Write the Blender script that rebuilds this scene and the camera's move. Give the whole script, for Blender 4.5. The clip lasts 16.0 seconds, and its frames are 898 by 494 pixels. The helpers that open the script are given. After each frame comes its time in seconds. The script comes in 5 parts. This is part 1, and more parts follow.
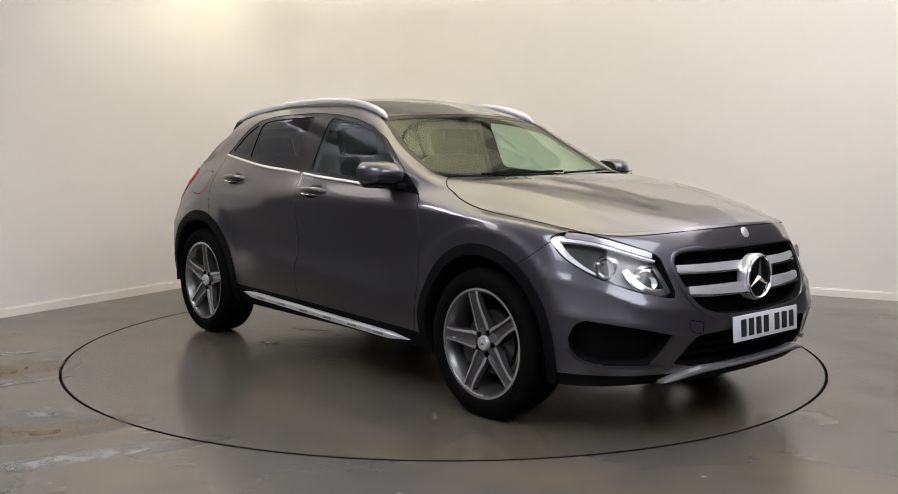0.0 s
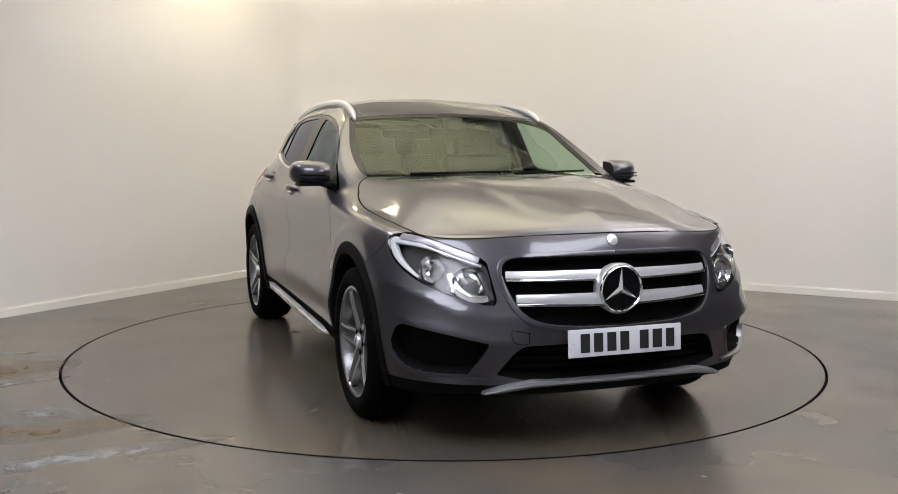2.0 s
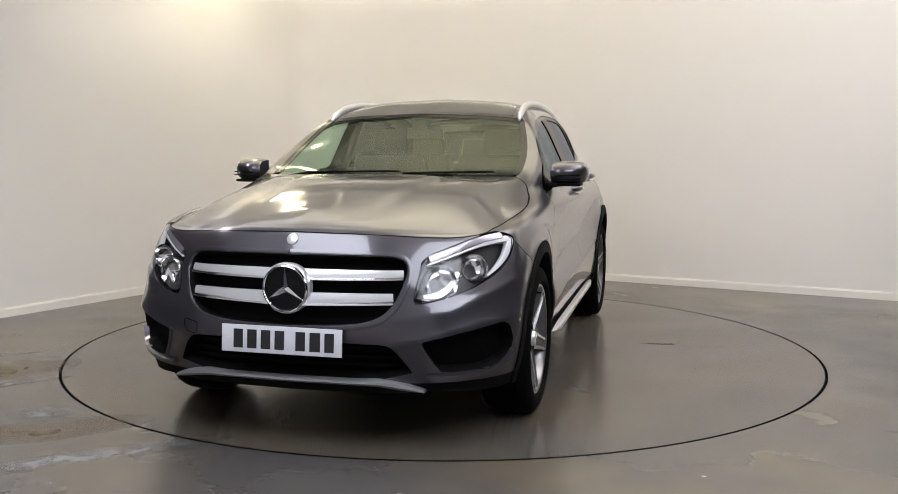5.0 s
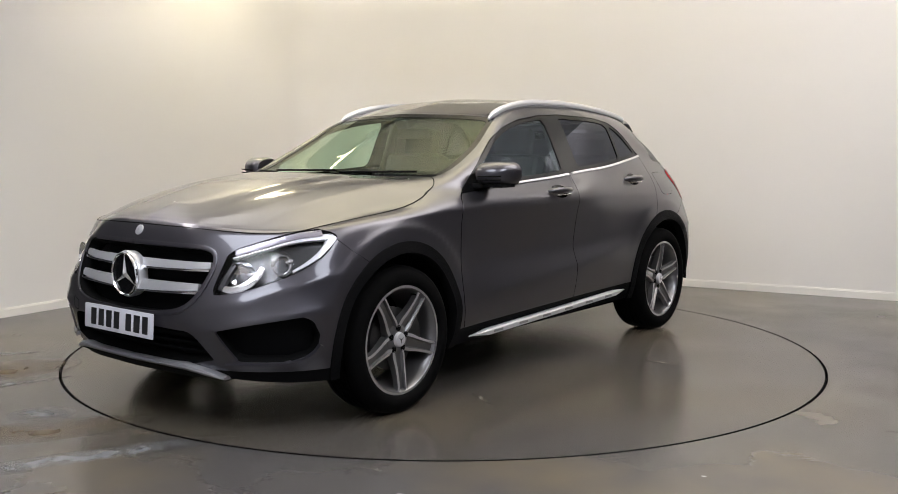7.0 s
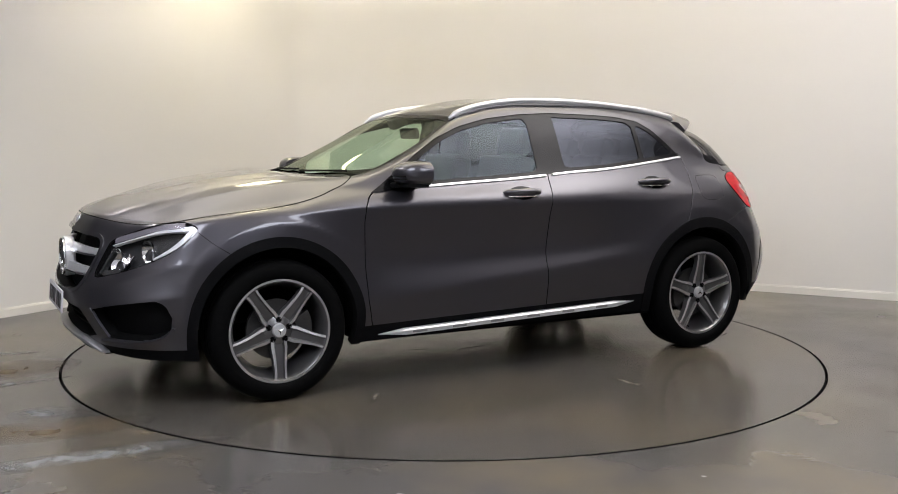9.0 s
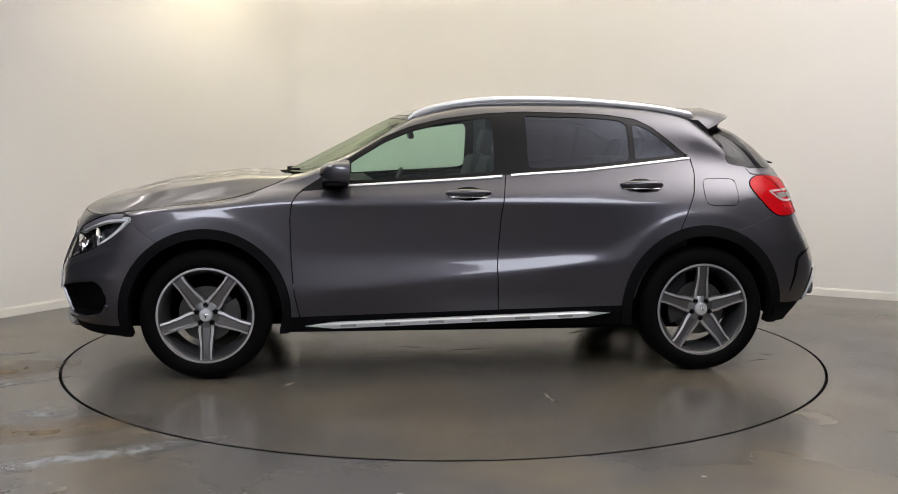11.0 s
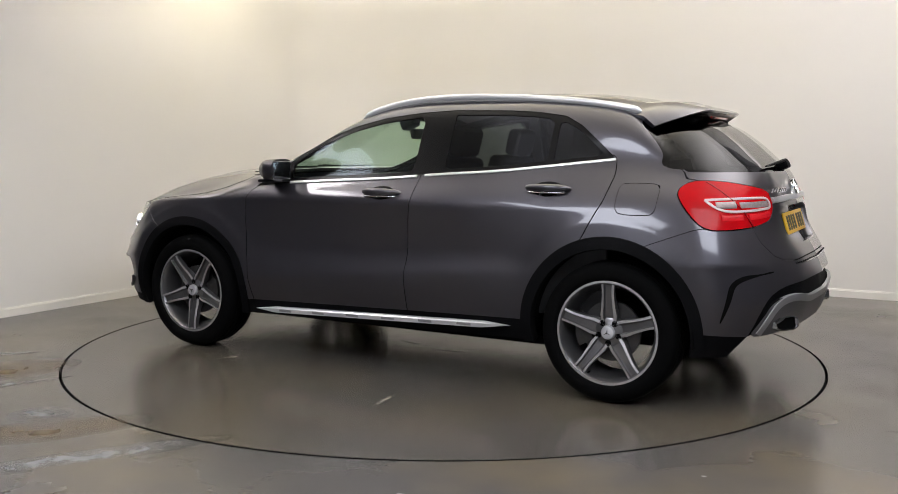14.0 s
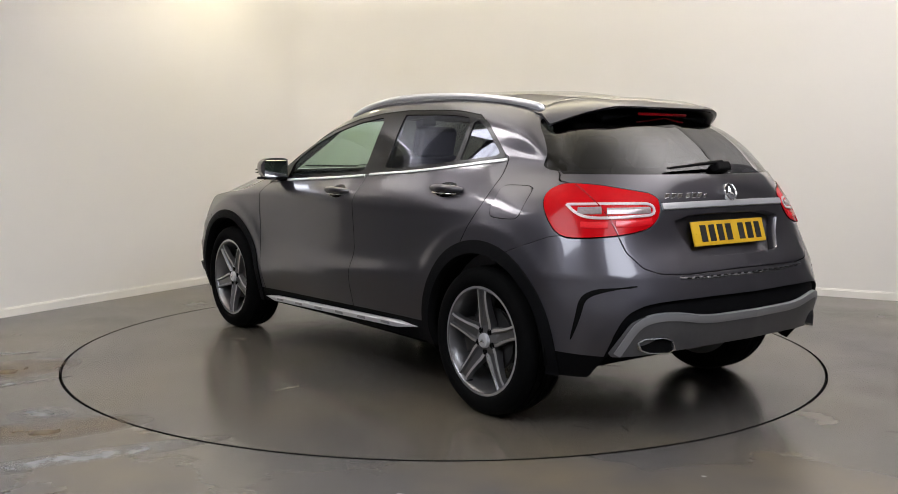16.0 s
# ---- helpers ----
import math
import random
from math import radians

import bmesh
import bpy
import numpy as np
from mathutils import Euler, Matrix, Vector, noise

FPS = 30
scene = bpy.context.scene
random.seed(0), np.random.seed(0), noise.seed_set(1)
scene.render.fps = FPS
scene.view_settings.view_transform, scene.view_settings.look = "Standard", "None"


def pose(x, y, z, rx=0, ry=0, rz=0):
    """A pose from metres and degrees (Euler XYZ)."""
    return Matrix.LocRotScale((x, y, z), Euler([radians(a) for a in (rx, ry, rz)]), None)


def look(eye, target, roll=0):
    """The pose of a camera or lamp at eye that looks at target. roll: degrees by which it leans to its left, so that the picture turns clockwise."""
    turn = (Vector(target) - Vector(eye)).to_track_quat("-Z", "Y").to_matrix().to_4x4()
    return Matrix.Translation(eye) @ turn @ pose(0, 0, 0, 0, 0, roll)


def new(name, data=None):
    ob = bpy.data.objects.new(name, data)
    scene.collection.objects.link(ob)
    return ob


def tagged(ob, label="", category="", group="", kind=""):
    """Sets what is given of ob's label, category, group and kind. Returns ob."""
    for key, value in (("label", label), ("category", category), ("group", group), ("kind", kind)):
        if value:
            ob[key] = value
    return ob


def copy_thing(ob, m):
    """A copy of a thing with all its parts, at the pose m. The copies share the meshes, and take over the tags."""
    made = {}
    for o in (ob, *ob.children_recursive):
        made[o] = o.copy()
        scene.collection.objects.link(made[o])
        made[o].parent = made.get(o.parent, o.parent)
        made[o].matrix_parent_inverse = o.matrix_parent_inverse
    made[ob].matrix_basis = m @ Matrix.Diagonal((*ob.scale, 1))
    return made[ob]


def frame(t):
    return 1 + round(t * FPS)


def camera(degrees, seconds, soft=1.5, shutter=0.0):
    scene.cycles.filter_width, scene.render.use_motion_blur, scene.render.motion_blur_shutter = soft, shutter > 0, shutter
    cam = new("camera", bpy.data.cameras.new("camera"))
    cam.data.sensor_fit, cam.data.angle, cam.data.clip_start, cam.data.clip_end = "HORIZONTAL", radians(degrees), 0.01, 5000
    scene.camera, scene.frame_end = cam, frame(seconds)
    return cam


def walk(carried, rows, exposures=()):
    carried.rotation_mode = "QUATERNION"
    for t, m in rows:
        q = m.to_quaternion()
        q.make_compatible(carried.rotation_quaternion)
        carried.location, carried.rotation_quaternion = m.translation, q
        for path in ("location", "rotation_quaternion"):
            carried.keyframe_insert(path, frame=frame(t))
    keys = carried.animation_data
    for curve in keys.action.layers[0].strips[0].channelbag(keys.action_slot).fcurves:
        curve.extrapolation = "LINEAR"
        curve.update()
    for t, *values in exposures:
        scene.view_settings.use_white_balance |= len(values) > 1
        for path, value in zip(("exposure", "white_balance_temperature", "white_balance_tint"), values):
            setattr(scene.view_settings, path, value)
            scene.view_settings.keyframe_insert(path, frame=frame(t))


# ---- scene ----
# The room's corner stands behind a turntable whose middle is the origin; the camera stands still.
cam = camera(50.18, 16.0, soft=0.9)
STAND = pose(0.0, -5.927, 1.241, 83.985, -0.23, -0.24)
walk(cam, [(0.0, STAND), (16.0, STAND)])

# The turntable's angle (seconds, degrees): it starts gently, then turns evenly.
TURN = [(0.0, -48.99), (0.5, -52.32), (1.0, -57.5), (1.5, -63.3), (2.0, -69.4), (2.5, -75.2), (3.0, -81.32),
        (3.5, -87.12), (4.0, -93.28), (4.5, -99.05), (5.0, -105.18), (5.5, -110.9), (6.0, -116.73), (6.5, -122.57),
        (7.0, -128.39), (7.5, -134.22), (8.0, -140.12), (8.5, -145.65), (9.0, -151.62), (9.5, -157.36),
        (10.0, -163.14), (10.5, -168.92), (11.0, -174.69), (11.5, -180.3), (12.0, -186.25), (12.5, -191.85),
        (13.0, -197.95), (13.5, -203.5), (14.0, -209.44), (14.5, -215.13), (15.0, -221.1), (15.5, -226.87),
        (16.0, -232.88)]
TABLE_R = 2.2457
CAR_OFF = (0.009, 0.065)

# ---- light ----
world = bpy.data.worlds.new("world")
scene.world = world
world.use_nodes = True
world.node_tree.nodes["Background"].inputs[0].default_value = (0.9, 0.95, 1.0, 1)
world.node_tree.nodes["Background"].inputs[1].default_value = 0.02
scene.view_settings.exposure = 0.25


def lamp(name, where, target, power, size, size_y, colour):
    data = bpy.data.lights.new(name, "AREA")
    data.shape, data.size, data.size_y, data.energy, data.color = "RECTANGLE", size, size_y, power, colour
    ob = new(name, data)
    ob.matrix_world = look(where, target)
    return ob


WARM = (1.0, 0.89, 0.58)
COOL = (1.0, 0.96, 0.985)
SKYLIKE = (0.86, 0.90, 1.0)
CEIL = 4.7
WALL_TOP = 2.9
DOWN = [  # unseen panels that shine down, added but for the first downlight: x, y, turn, length, width, watts, colour, height
    (-1.78, 2.47, 60, 0.4, 0.4, 9, WARM, 3.22),
    (-3.2, -0.8, 60, 1.6, 0.6, 10, COOL, 3.5),
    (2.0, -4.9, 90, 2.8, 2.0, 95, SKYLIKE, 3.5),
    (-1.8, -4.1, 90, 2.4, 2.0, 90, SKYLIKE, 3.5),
]
UPLIGHTS = [  # unseen troughs added to light the ceiling, for soft bounced light
    (3.8, -0.9, 66, 2.6, 0.5, 720, COOL, 2.5),
    (-3.0, 0.2, 60, 2.2, 0.4, 245, COOL, 2.5),
    (0.3, 1.1, -10, 3.0, 0.4, 275, WARM, 2.5),
]


# ---- materials ----
def material(name, base, rough=0.5, metal=0.0, coat=0.0, noise_scale=0.0, amount=0.0, bump=0.0, bump_scale=60.0,
             emit=None, power=0.0, spec=0.5, second=None, second_scale=0.0, rough_var=0.0):
    """A principled surface: base colour varied by one or two noises, with a fine bump."""
    m = bpy.data.materials.new(name)
    m.use_nodes = True
    nt = m.node_tree
    b = nt.nodes["Principled BSDF"]
    b.inputs["Base Color"].default_value = (*base, 1)
    b.inputs["Roughness"].default_value = rough
    b.inputs["Metallic"].default_value = metal
    b.inputs["Coat Weight"].default_value = coat
    b.inputs["Coat Roughness"].default_value = 0.07
    b.inputs["Specular IOR Level"].default_value = spec
    tc = nt.nodes.new("ShaderNodeTexCoord")
    if noise_scale:
        n = nt.nodes.new("ShaderNodeTexNoise")
        n.inputs["Scale"].default_value = noise_scale
        n.inputs["Detail"].default_value = 5
        nt.links.new(tc.outputs["Object"], n.inputs["Vector"])
        mix = nt.nodes.new("ShaderNodeMix")
        mix.data_type = "RGBA"
        lo = [max(0, c * (1 - amount)) for c in base]
        hi = [min(1, c * (1 + amount)) for c in base]
        mix.inputs["A"].default_value = (*lo, 1)
        mix.inputs["B"].default_value = (*hi, 1)
        nt.links.new(n.outputs["Fac"], mix.inputs["Factor"])
        out = mix.outputs["Result"]
        if second:
            n2 = nt.nodes.new("ShaderNodeTexNoise")
            n2.inputs["Scale"].default_value = second_scale
            n2.inputs["Detail"].default_value = 3
            nt.links.new(tc.outputs["Object"], n2.inputs["Vector"])
            ramp = nt.nodes.new("ShaderNodeValToRGB")
            ramp.color_ramp.elements[0].position, ramp.color_ramp.elements[1].position = 0.42, 0.68
            nt.links.new(n2.outputs["Fac"], ramp.inputs["Fac"])
            m2 = nt.nodes.new("ShaderNodeMix")
            m2.data_type = "RGBA"
            m2.inputs["B"].default_value = (*second, 1)
            nt.links.new(ramp.outputs["Color"], m2.inputs["Factor"])
            nt.links.new(out, m2.inputs["A"])
            out = m2.outputs["Result"]
        nt.links.new(out, b.inputs["Base Color"])
        if rough_var:
            mr = nt.nodes.new("ShaderNodeMapRange")
            mr.inputs["To Min"].default_value = max(0, rough - rough_var)
            mr.inputs["To Max"].default_value = rough + rough_var
            nt.links.new(n.outputs["Fac"], mr.inputs["Value"])
            nt.links.new(mr.outputs["Result"], b.inputs["Roughness"])
    if bump:
        n3 = nt.nodes.new("ShaderNodeTexNoise")
        n3.inputs["Scale"].default_value = bump_scale
        n3.inputs["Detail"].default_value = 4
        nt.links.new(tc.outputs["Object"], n3.inputs["Vector"])
        bp = nt.nodes.new("ShaderNodeBump")
        bp.inputs["Strength"].default_value = bump
        bp.inputs["Distance"].default_value = 0.002
        nt.links.new(n3.outputs["Fac"], bp.inputs["Height"])
        nt.links.new(bp.outputs["Normal"], b.inputs["Normal"])
    if emit:
        b.inputs["Emission Color"].default_value = (*emit, 1)
        b.inputs["Emission Strength"].default_value = power
    return m


def glass_material(name, tint, ior=1.5, rough=0.0, gloss=(1.0, 1.0, 1.0)):
    """A thin pane: tinted light goes through, Fresnel drives the gloss."""
    m = bpy.data.materials.new(name)
    m.use_nodes = True
    nt = m.node_tree
    nt.nodes.remove(nt.nodes["Principled BSDF"])
    tr = nt.nodes.new("ShaderNodeBsdfTransparent")
    tr.inputs[0].default_value = (*tint, 1)
    gl = nt.nodes.new("ShaderNodeBsdfGlossy")
    gl.inputs["Roughness"].default_value = rough
    gl.inputs["Color"].default_value = (*gloss, 1)
    # gloss grows towards grazing angles, alike from both sides of the thin pane
    lw = nt.nodes.new("ShaderNodeLayerWeight")
    lw.inputs["Blend"].default_value = 0.5
    steep = nt.nodes.new("ShaderNodeMath")
    steep.operation = "POWER"
    steep.inputs[1].default_value = 5.0
    nt.links.new(lw.outputs["Facing"], steep.inputs[0])
    base = ((ior - 1) / (ior + 1)) ** 2 * 1.9
    fr = nt.nodes.new("ShaderNodeMath")
    fr.operation = "MULTIPLY_ADD"
    fr.inputs[1].default_value, fr.inputs[2].default_value = 1 - base, base
    nt.links.new(steep.outputs[0], fr.inputs[0])
    mx = nt.nodes.new("ShaderNodeMixShader")
    nt.links.new(fr.outputs[0], mx.inputs[0])
    nt.links.new(tr.outputs[0], mx.inputs[1])
    nt.links.new(gl.outputs[0], mx.inputs[2])
    nt.links.new(mx.outputs[0], nt.nodes["Material Output"].inputs["Surface"])
    return m


M_WALL = material("wall_paint", (0.74, 0.72, 0.695), 0.75, noise_scale=1.2, amount=0.025, bump=0.15, bump_scale=180)
M_WALLGREY = material("grey_wall_paint", (0.45, 0.45, 0.465), 0.8, noise_scale=1.2, amount=0.04, bump=0.15, bump_scale=180)
M_UPPER = material("dark_grey_wall_paint", (0.16, 0.158, 0.155), 0.8, noise_scale=1.5, amount=0.06)
M_DARKWALL = material("black_wall", (0.035, 0.035, 0.038), 0.9, noise_scale=3, amount=0.2)
M_CEIL = material("ceiling_paint", (0.45, 0.447, 0.44), 0.8, noise_scale=2, amount=0.03)
M_TRIM = material("baseboard_paint", (0.78, 0.76, 0.72), 0.45, noise_scale=3, amount=0.03)
M_FLOOR = material("painted_concrete", (0.071, 0.067, 0.065), 0.24, noise_scale=2.2, amount=0.10, bump=0.10, bump_scale=25,
                   second=(0.120, 0.099, 0.068), second_scale=0.9, rough_var=0.10)
M_TABLE = material("turntable_paint", (0.070, 0.064, 0.058), 0.22, noise_scale=1.8, amount=0.09, bump=0.08, bump_scale=22,
                   second=(0.096, 0.080, 0.055), second_scale=0.8, rough_var=0.08)
M_GAP = material("pit_rubber", (0.003, 0.003, 0.003), 0.9, spec=0.05)
M_PAINT = material("grey_metallic_paint", (0.063, 0.0600, 0.0705), 0.33, 0.74, 1.0, noise_scale=900, amount=0.12)
M_BLACK = material("black_textured_plastic", (0.0035, 0.0035, 0.004), 0.65, spec=0.07, noise_scale=40, amount=0.2, bump=0.3, bump_scale=700)
M_GLOSSBLACK = material("gloss_black_trim", (0.004, 0.004, 0.0045), 0.18, spec=0.2)
M_DARK = material("underbody_coating", (0.003, 0.003, 0.003), 0.9, spec=0.05)
M_RUBBER = material("tyre_rubber", (0.0028, 0.0028, 0.0028), 0.8, spec=0.045, noise_scale=60, amount=0.25, bump=0.25, bump_scale=300)
# black rubber, also the shade painted onto panel edges inside gaps
M_SEALSHADE = material("rubber_and_gap_shade", (0.003, 0.003, 0.003), 0.7, spec=0.05)
M_PIPE = material("pipe_steel", (0.42, 0.42, 0.43), 0.25, 1.0)
M_CHROME = material("chrome", (0.85, 0.85, 0.86), 0.12, 1.0)
M_BRIGHT = material("bright_anodised_trim", (0.82, 0.82, 0.83), 0.25, 0.45)
M_SILVER = material("satin_silver", (0.64, 0.64, 0.66), 0.28, 0.55)
M_SILVERDARK = material("satin_silver_skid", (0.20, 0.20, 0.21), 0.38, 0.6)
M_SKIDEDGE = material("brushed_silver_edge", (0.30, 0.30, 0.31), 0.36, 0.6)
M_SKIDGREY = material("dark_grey_skid_plastic", (0.095, 0.093, 0.096), 0.42, 0.4, noise_scale=60, amount=0.1)
M_RIM = material("titanium_grey_alloy", (0.17, 0.167, 0.168), 0.30, 0.8, 0.3, noise_scale=30, amount=0.06)
M_RIMLIP = material("polished_alloy", (0.50, 0.49, 0.49), 0.38, 0.75)
M_BRAKE = material("brake_iron", (0.07, 0.068, 0.066), 0.45, 0.8, noise_scale=80, amount=0.2)
M_SEAT = material("black_upholstery", (0.022, 0.022, 0.023), 0.75, noise_scale=50, amount=0.3, bump=0.3, bump_scale=400)
M_DASH = material("dashboard_plastic", (0.025, 0.025, 0.026), 0.6, noise_scale=60, amount=0.2, bump=0.2, bump_scale=500)
M_HEADLINER = material("grey_headliner", (0.24, 0.235, 0.225), 0.9, noise_scale=80, amount=0.05)
M_LAMPHOUSE = material("headlamp_housing", (0.06, 0.06, 0.063), 0.25, 0.5)
M_BROW = material("lamp_brow_lens", (0.30, 0.28, 0.32), 0.25, 0.5)
M_REFLECT = material("lamp_reflector", (0.85, 0.85, 0.86), 0.1, 1.0)
M_DRL = material("light_guide", (0.68, 0.69, 0.72), 0.22, 0.2)
M_RED = material("red_lens", (0.40, 0.001, 0.004), 0.22, coat=0.15, spec=0.08, noise_scale=9, amount=0.30)
M_REDDARK = material("dark_red_lens", (0.24, 0.002, 0.005), 0.12, coat=0.4)
M_REDBRIGHT = material("bright_red_lens", (0.58, 0.006, 0.012), 0.2, coat=0.4, noise_scale=150, amount=0.25)
M_CLEARLENS = material("white_lamp_lens", (0.50, 0.40, 0.40), 0.15, coat=0.5, noise_scale=60, amount=0.25)
M_BULB = material("grey_reversing_lens", (0.30, 0.25, 0.25), 0.12, 0.3, noise_scale=90, amount=0.35)
M_PLATEW = material("white_plate", (0.62, 0.62, 0.66), 0.35, noise_scale=20, amount=0.03)
M_PLATEY = material("yellow_plate", (0.66, 0.40, 0.02), 0.35, noise_scale=20, amount=0.03)
M_INK = material("plate_ink", (0.012, 0.012, 0.013), 0.5)
# gloss colours put dimmed bluish or olive reflected light into the panes
M_GLASS = glass_material("clear_greenish_glass", (0.66, 0.82, 0.74), 1.42, gloss=(0.52, 0.60, 0.68))
M_SCREEN = glass_material("windscreen_glass", (0.70, 0.80, 0.70), 1.40, gloss=(0.60, 0.66, 0.56))
M_PRIVACY = glass_material("privacy_glass", (0.10, 0.10, 0.105), 1.45, gloss=(0.56, 0.60, 0.72))
M_REARGLASS = glass_material("dark_rear_glass", (0.05, 0.05, 0.055), 1.30)
M_LENS = glass_material("clear_lens", (0.985, 0.985, 0.99), 1.25)
M_MIRROR = material("mirror_glass", (0.9, 0.9, 0.9), 0.01, 1.0)


# ---- small builders ----
def link_mesh(name, verts, faces, mat, parent=None, label="", smooth=True, normals=None):
    me = bpy.data.meshes.new(name)
    me.from_pydata([tuple(v) for v in verts], [], faces)
    me.update()
    me.materials.append(mat)
    me.polygons.foreach_set("use_smooth", [smooth] * len(me.polygons))
    if normals is not None:
        me.normals_split_custom_set_from_vertices([tuple(n) for n in normals])
    ob = new(name, me)
    if parent:
        ob.parent = parent
    if label:
        tagged(ob, label)
    return ob


def part(name, bm, mat, parent, label="", angle=35.0):
    """One bmesh as one mesh object under a thing or a part."""
    me = bpy.data.meshes.new(name)
    bmesh.ops.recalc_face_normals(bm, faces=bm.faces)
    bm.to_mesh(me)
    bm.free()
    me.materials.append(mat)
    me.polygons.foreach_set("use_smooth", [True] * len(me.polygons))
    me.set_sharp_from_angle(angle=radians(angle))
    ob = new(name, me)
    if parent:
        ob.parent = parent
    if label:
        tagged(ob, label)
    return ob


def box(bm, size, m=None, bevel=0.0, segments=2):
    """A bevelled box of the given size, at the pose m."""
    made = bmesh.ops.create_cube(bm, size=1.0)["verts"]
    for v in made:
        v.co = Vector((v.co.x * size[0], v.co.y * size[1], v.co.z * size[2]))
    if bevel:
        edges = list({e for v in made for e in v.link_edges})
        out = bmesh.ops.bevel(bm, geom=edges, offset=bevel, segments=segments, profile=0.6, affect="EDGES")
        made = list({v for f in out["faces"] for v in f.verts} | {v for v in made if v.is_valid})
    if m is not None:
        for v in made:
            v.co = m @ v.co
    return made


def lathe(bm, profile, steps=48, axis="y"):
    """Turns a closed or open profile of (radius, along) about an axis."""
    rings = []
    for k in range(steps):
        a = 2 * math.pi * k / steps
        ring = []
        for r, s in profile:
            c = (r * math.cos(a), s, r * math.sin(a)) if axis == "y" else (s, r * math.cos(a), r * math.sin(a))
            ring.append(bm.verts.new(c))
        rings.append(ring)
    for k in range(steps):
        a, b = rings[k], rings[(k + 1) % steps]
        for i in range(len(profile) - 1):
            bm.faces.new((a[i], a[i + 1], b[i + 1], b[i]))
    return rings


def tube(bm, path, radius, sides=8, flat=1.0):
    """A tube along a path of points; flat squeezes it in height."""
    pts = [Vector(q) for q in path]
    rings = []
    for i, q in enumerate(pts):
        d = (pts[min(i + 1, len(pts) - 1)] - pts[max(i - 1, 0)]).normalized()
        side = d.cross(Vector((0, 0, 1)))
        side = side.normalized() if side.length > 1e-4 else Vector((0, 1, 0))
        up = side.cross(d)
        r = radius[i] if isinstance(radius, (list, tuple)) else radius
        rings.append([bm.verts.new(q + side * (r * math.cos(t)) + up * (r * flat * math.sin(t)))
                      for t in [2 * math.pi * k / sides for k in range(sides)]])
    for a, b in zip(rings, rings[1:]):
        for k in range(sides):
            bm.faces.new((a[k], a[(k + 1) % sides], b[(k + 1) % sides], b[k]))
    bm.faces.new(rings[0])
    bm.faces.new(rings[-1])


def extrude_outline(bm, pts, depth, to3d, bevel=0.0):
    """A plate: the outline pts (a, b) lifted to 3D by to3d(a, b, d), d from 0 to depth."""
    lo = [bm.verts.new(to3d(a, b, 0.0)) for a, b in pts]
    hi = [bm.verts.new(to3d(a, b, depth)) for a, b in pts]
    n = len(pts)
    top = bm.faces.new(hi)
    bm.faces.new(lo[::-1])
    for k in range(n):
        bm.faces.new((lo[k], lo[(k + 1) % n], hi[(k + 1) % n], hi[k]))
    if bevel:
        bmesh.ops.bevel(bm, geom=list(top.edges), offset=bevel, segments=2, profile=0.6, affect="EDGES")


def chaikin(pts, times=2, closed=True):
    for _ in range(times):
        out = []
        n = len(pts)
        for k in range(n if closed else n - 1):
            (a, b), (c, d) = pts[k], pts[(k + 1) % n]
            out += [(0.78 * a + 0.22 * c, 0.78 * b + 0.22 * d), (0.22 * a + 0.78 * c, 0.22 * b + 0.78 * d)]
        pts = out if closed else [pts[0]] + out + [pts[-1]]
    return pts


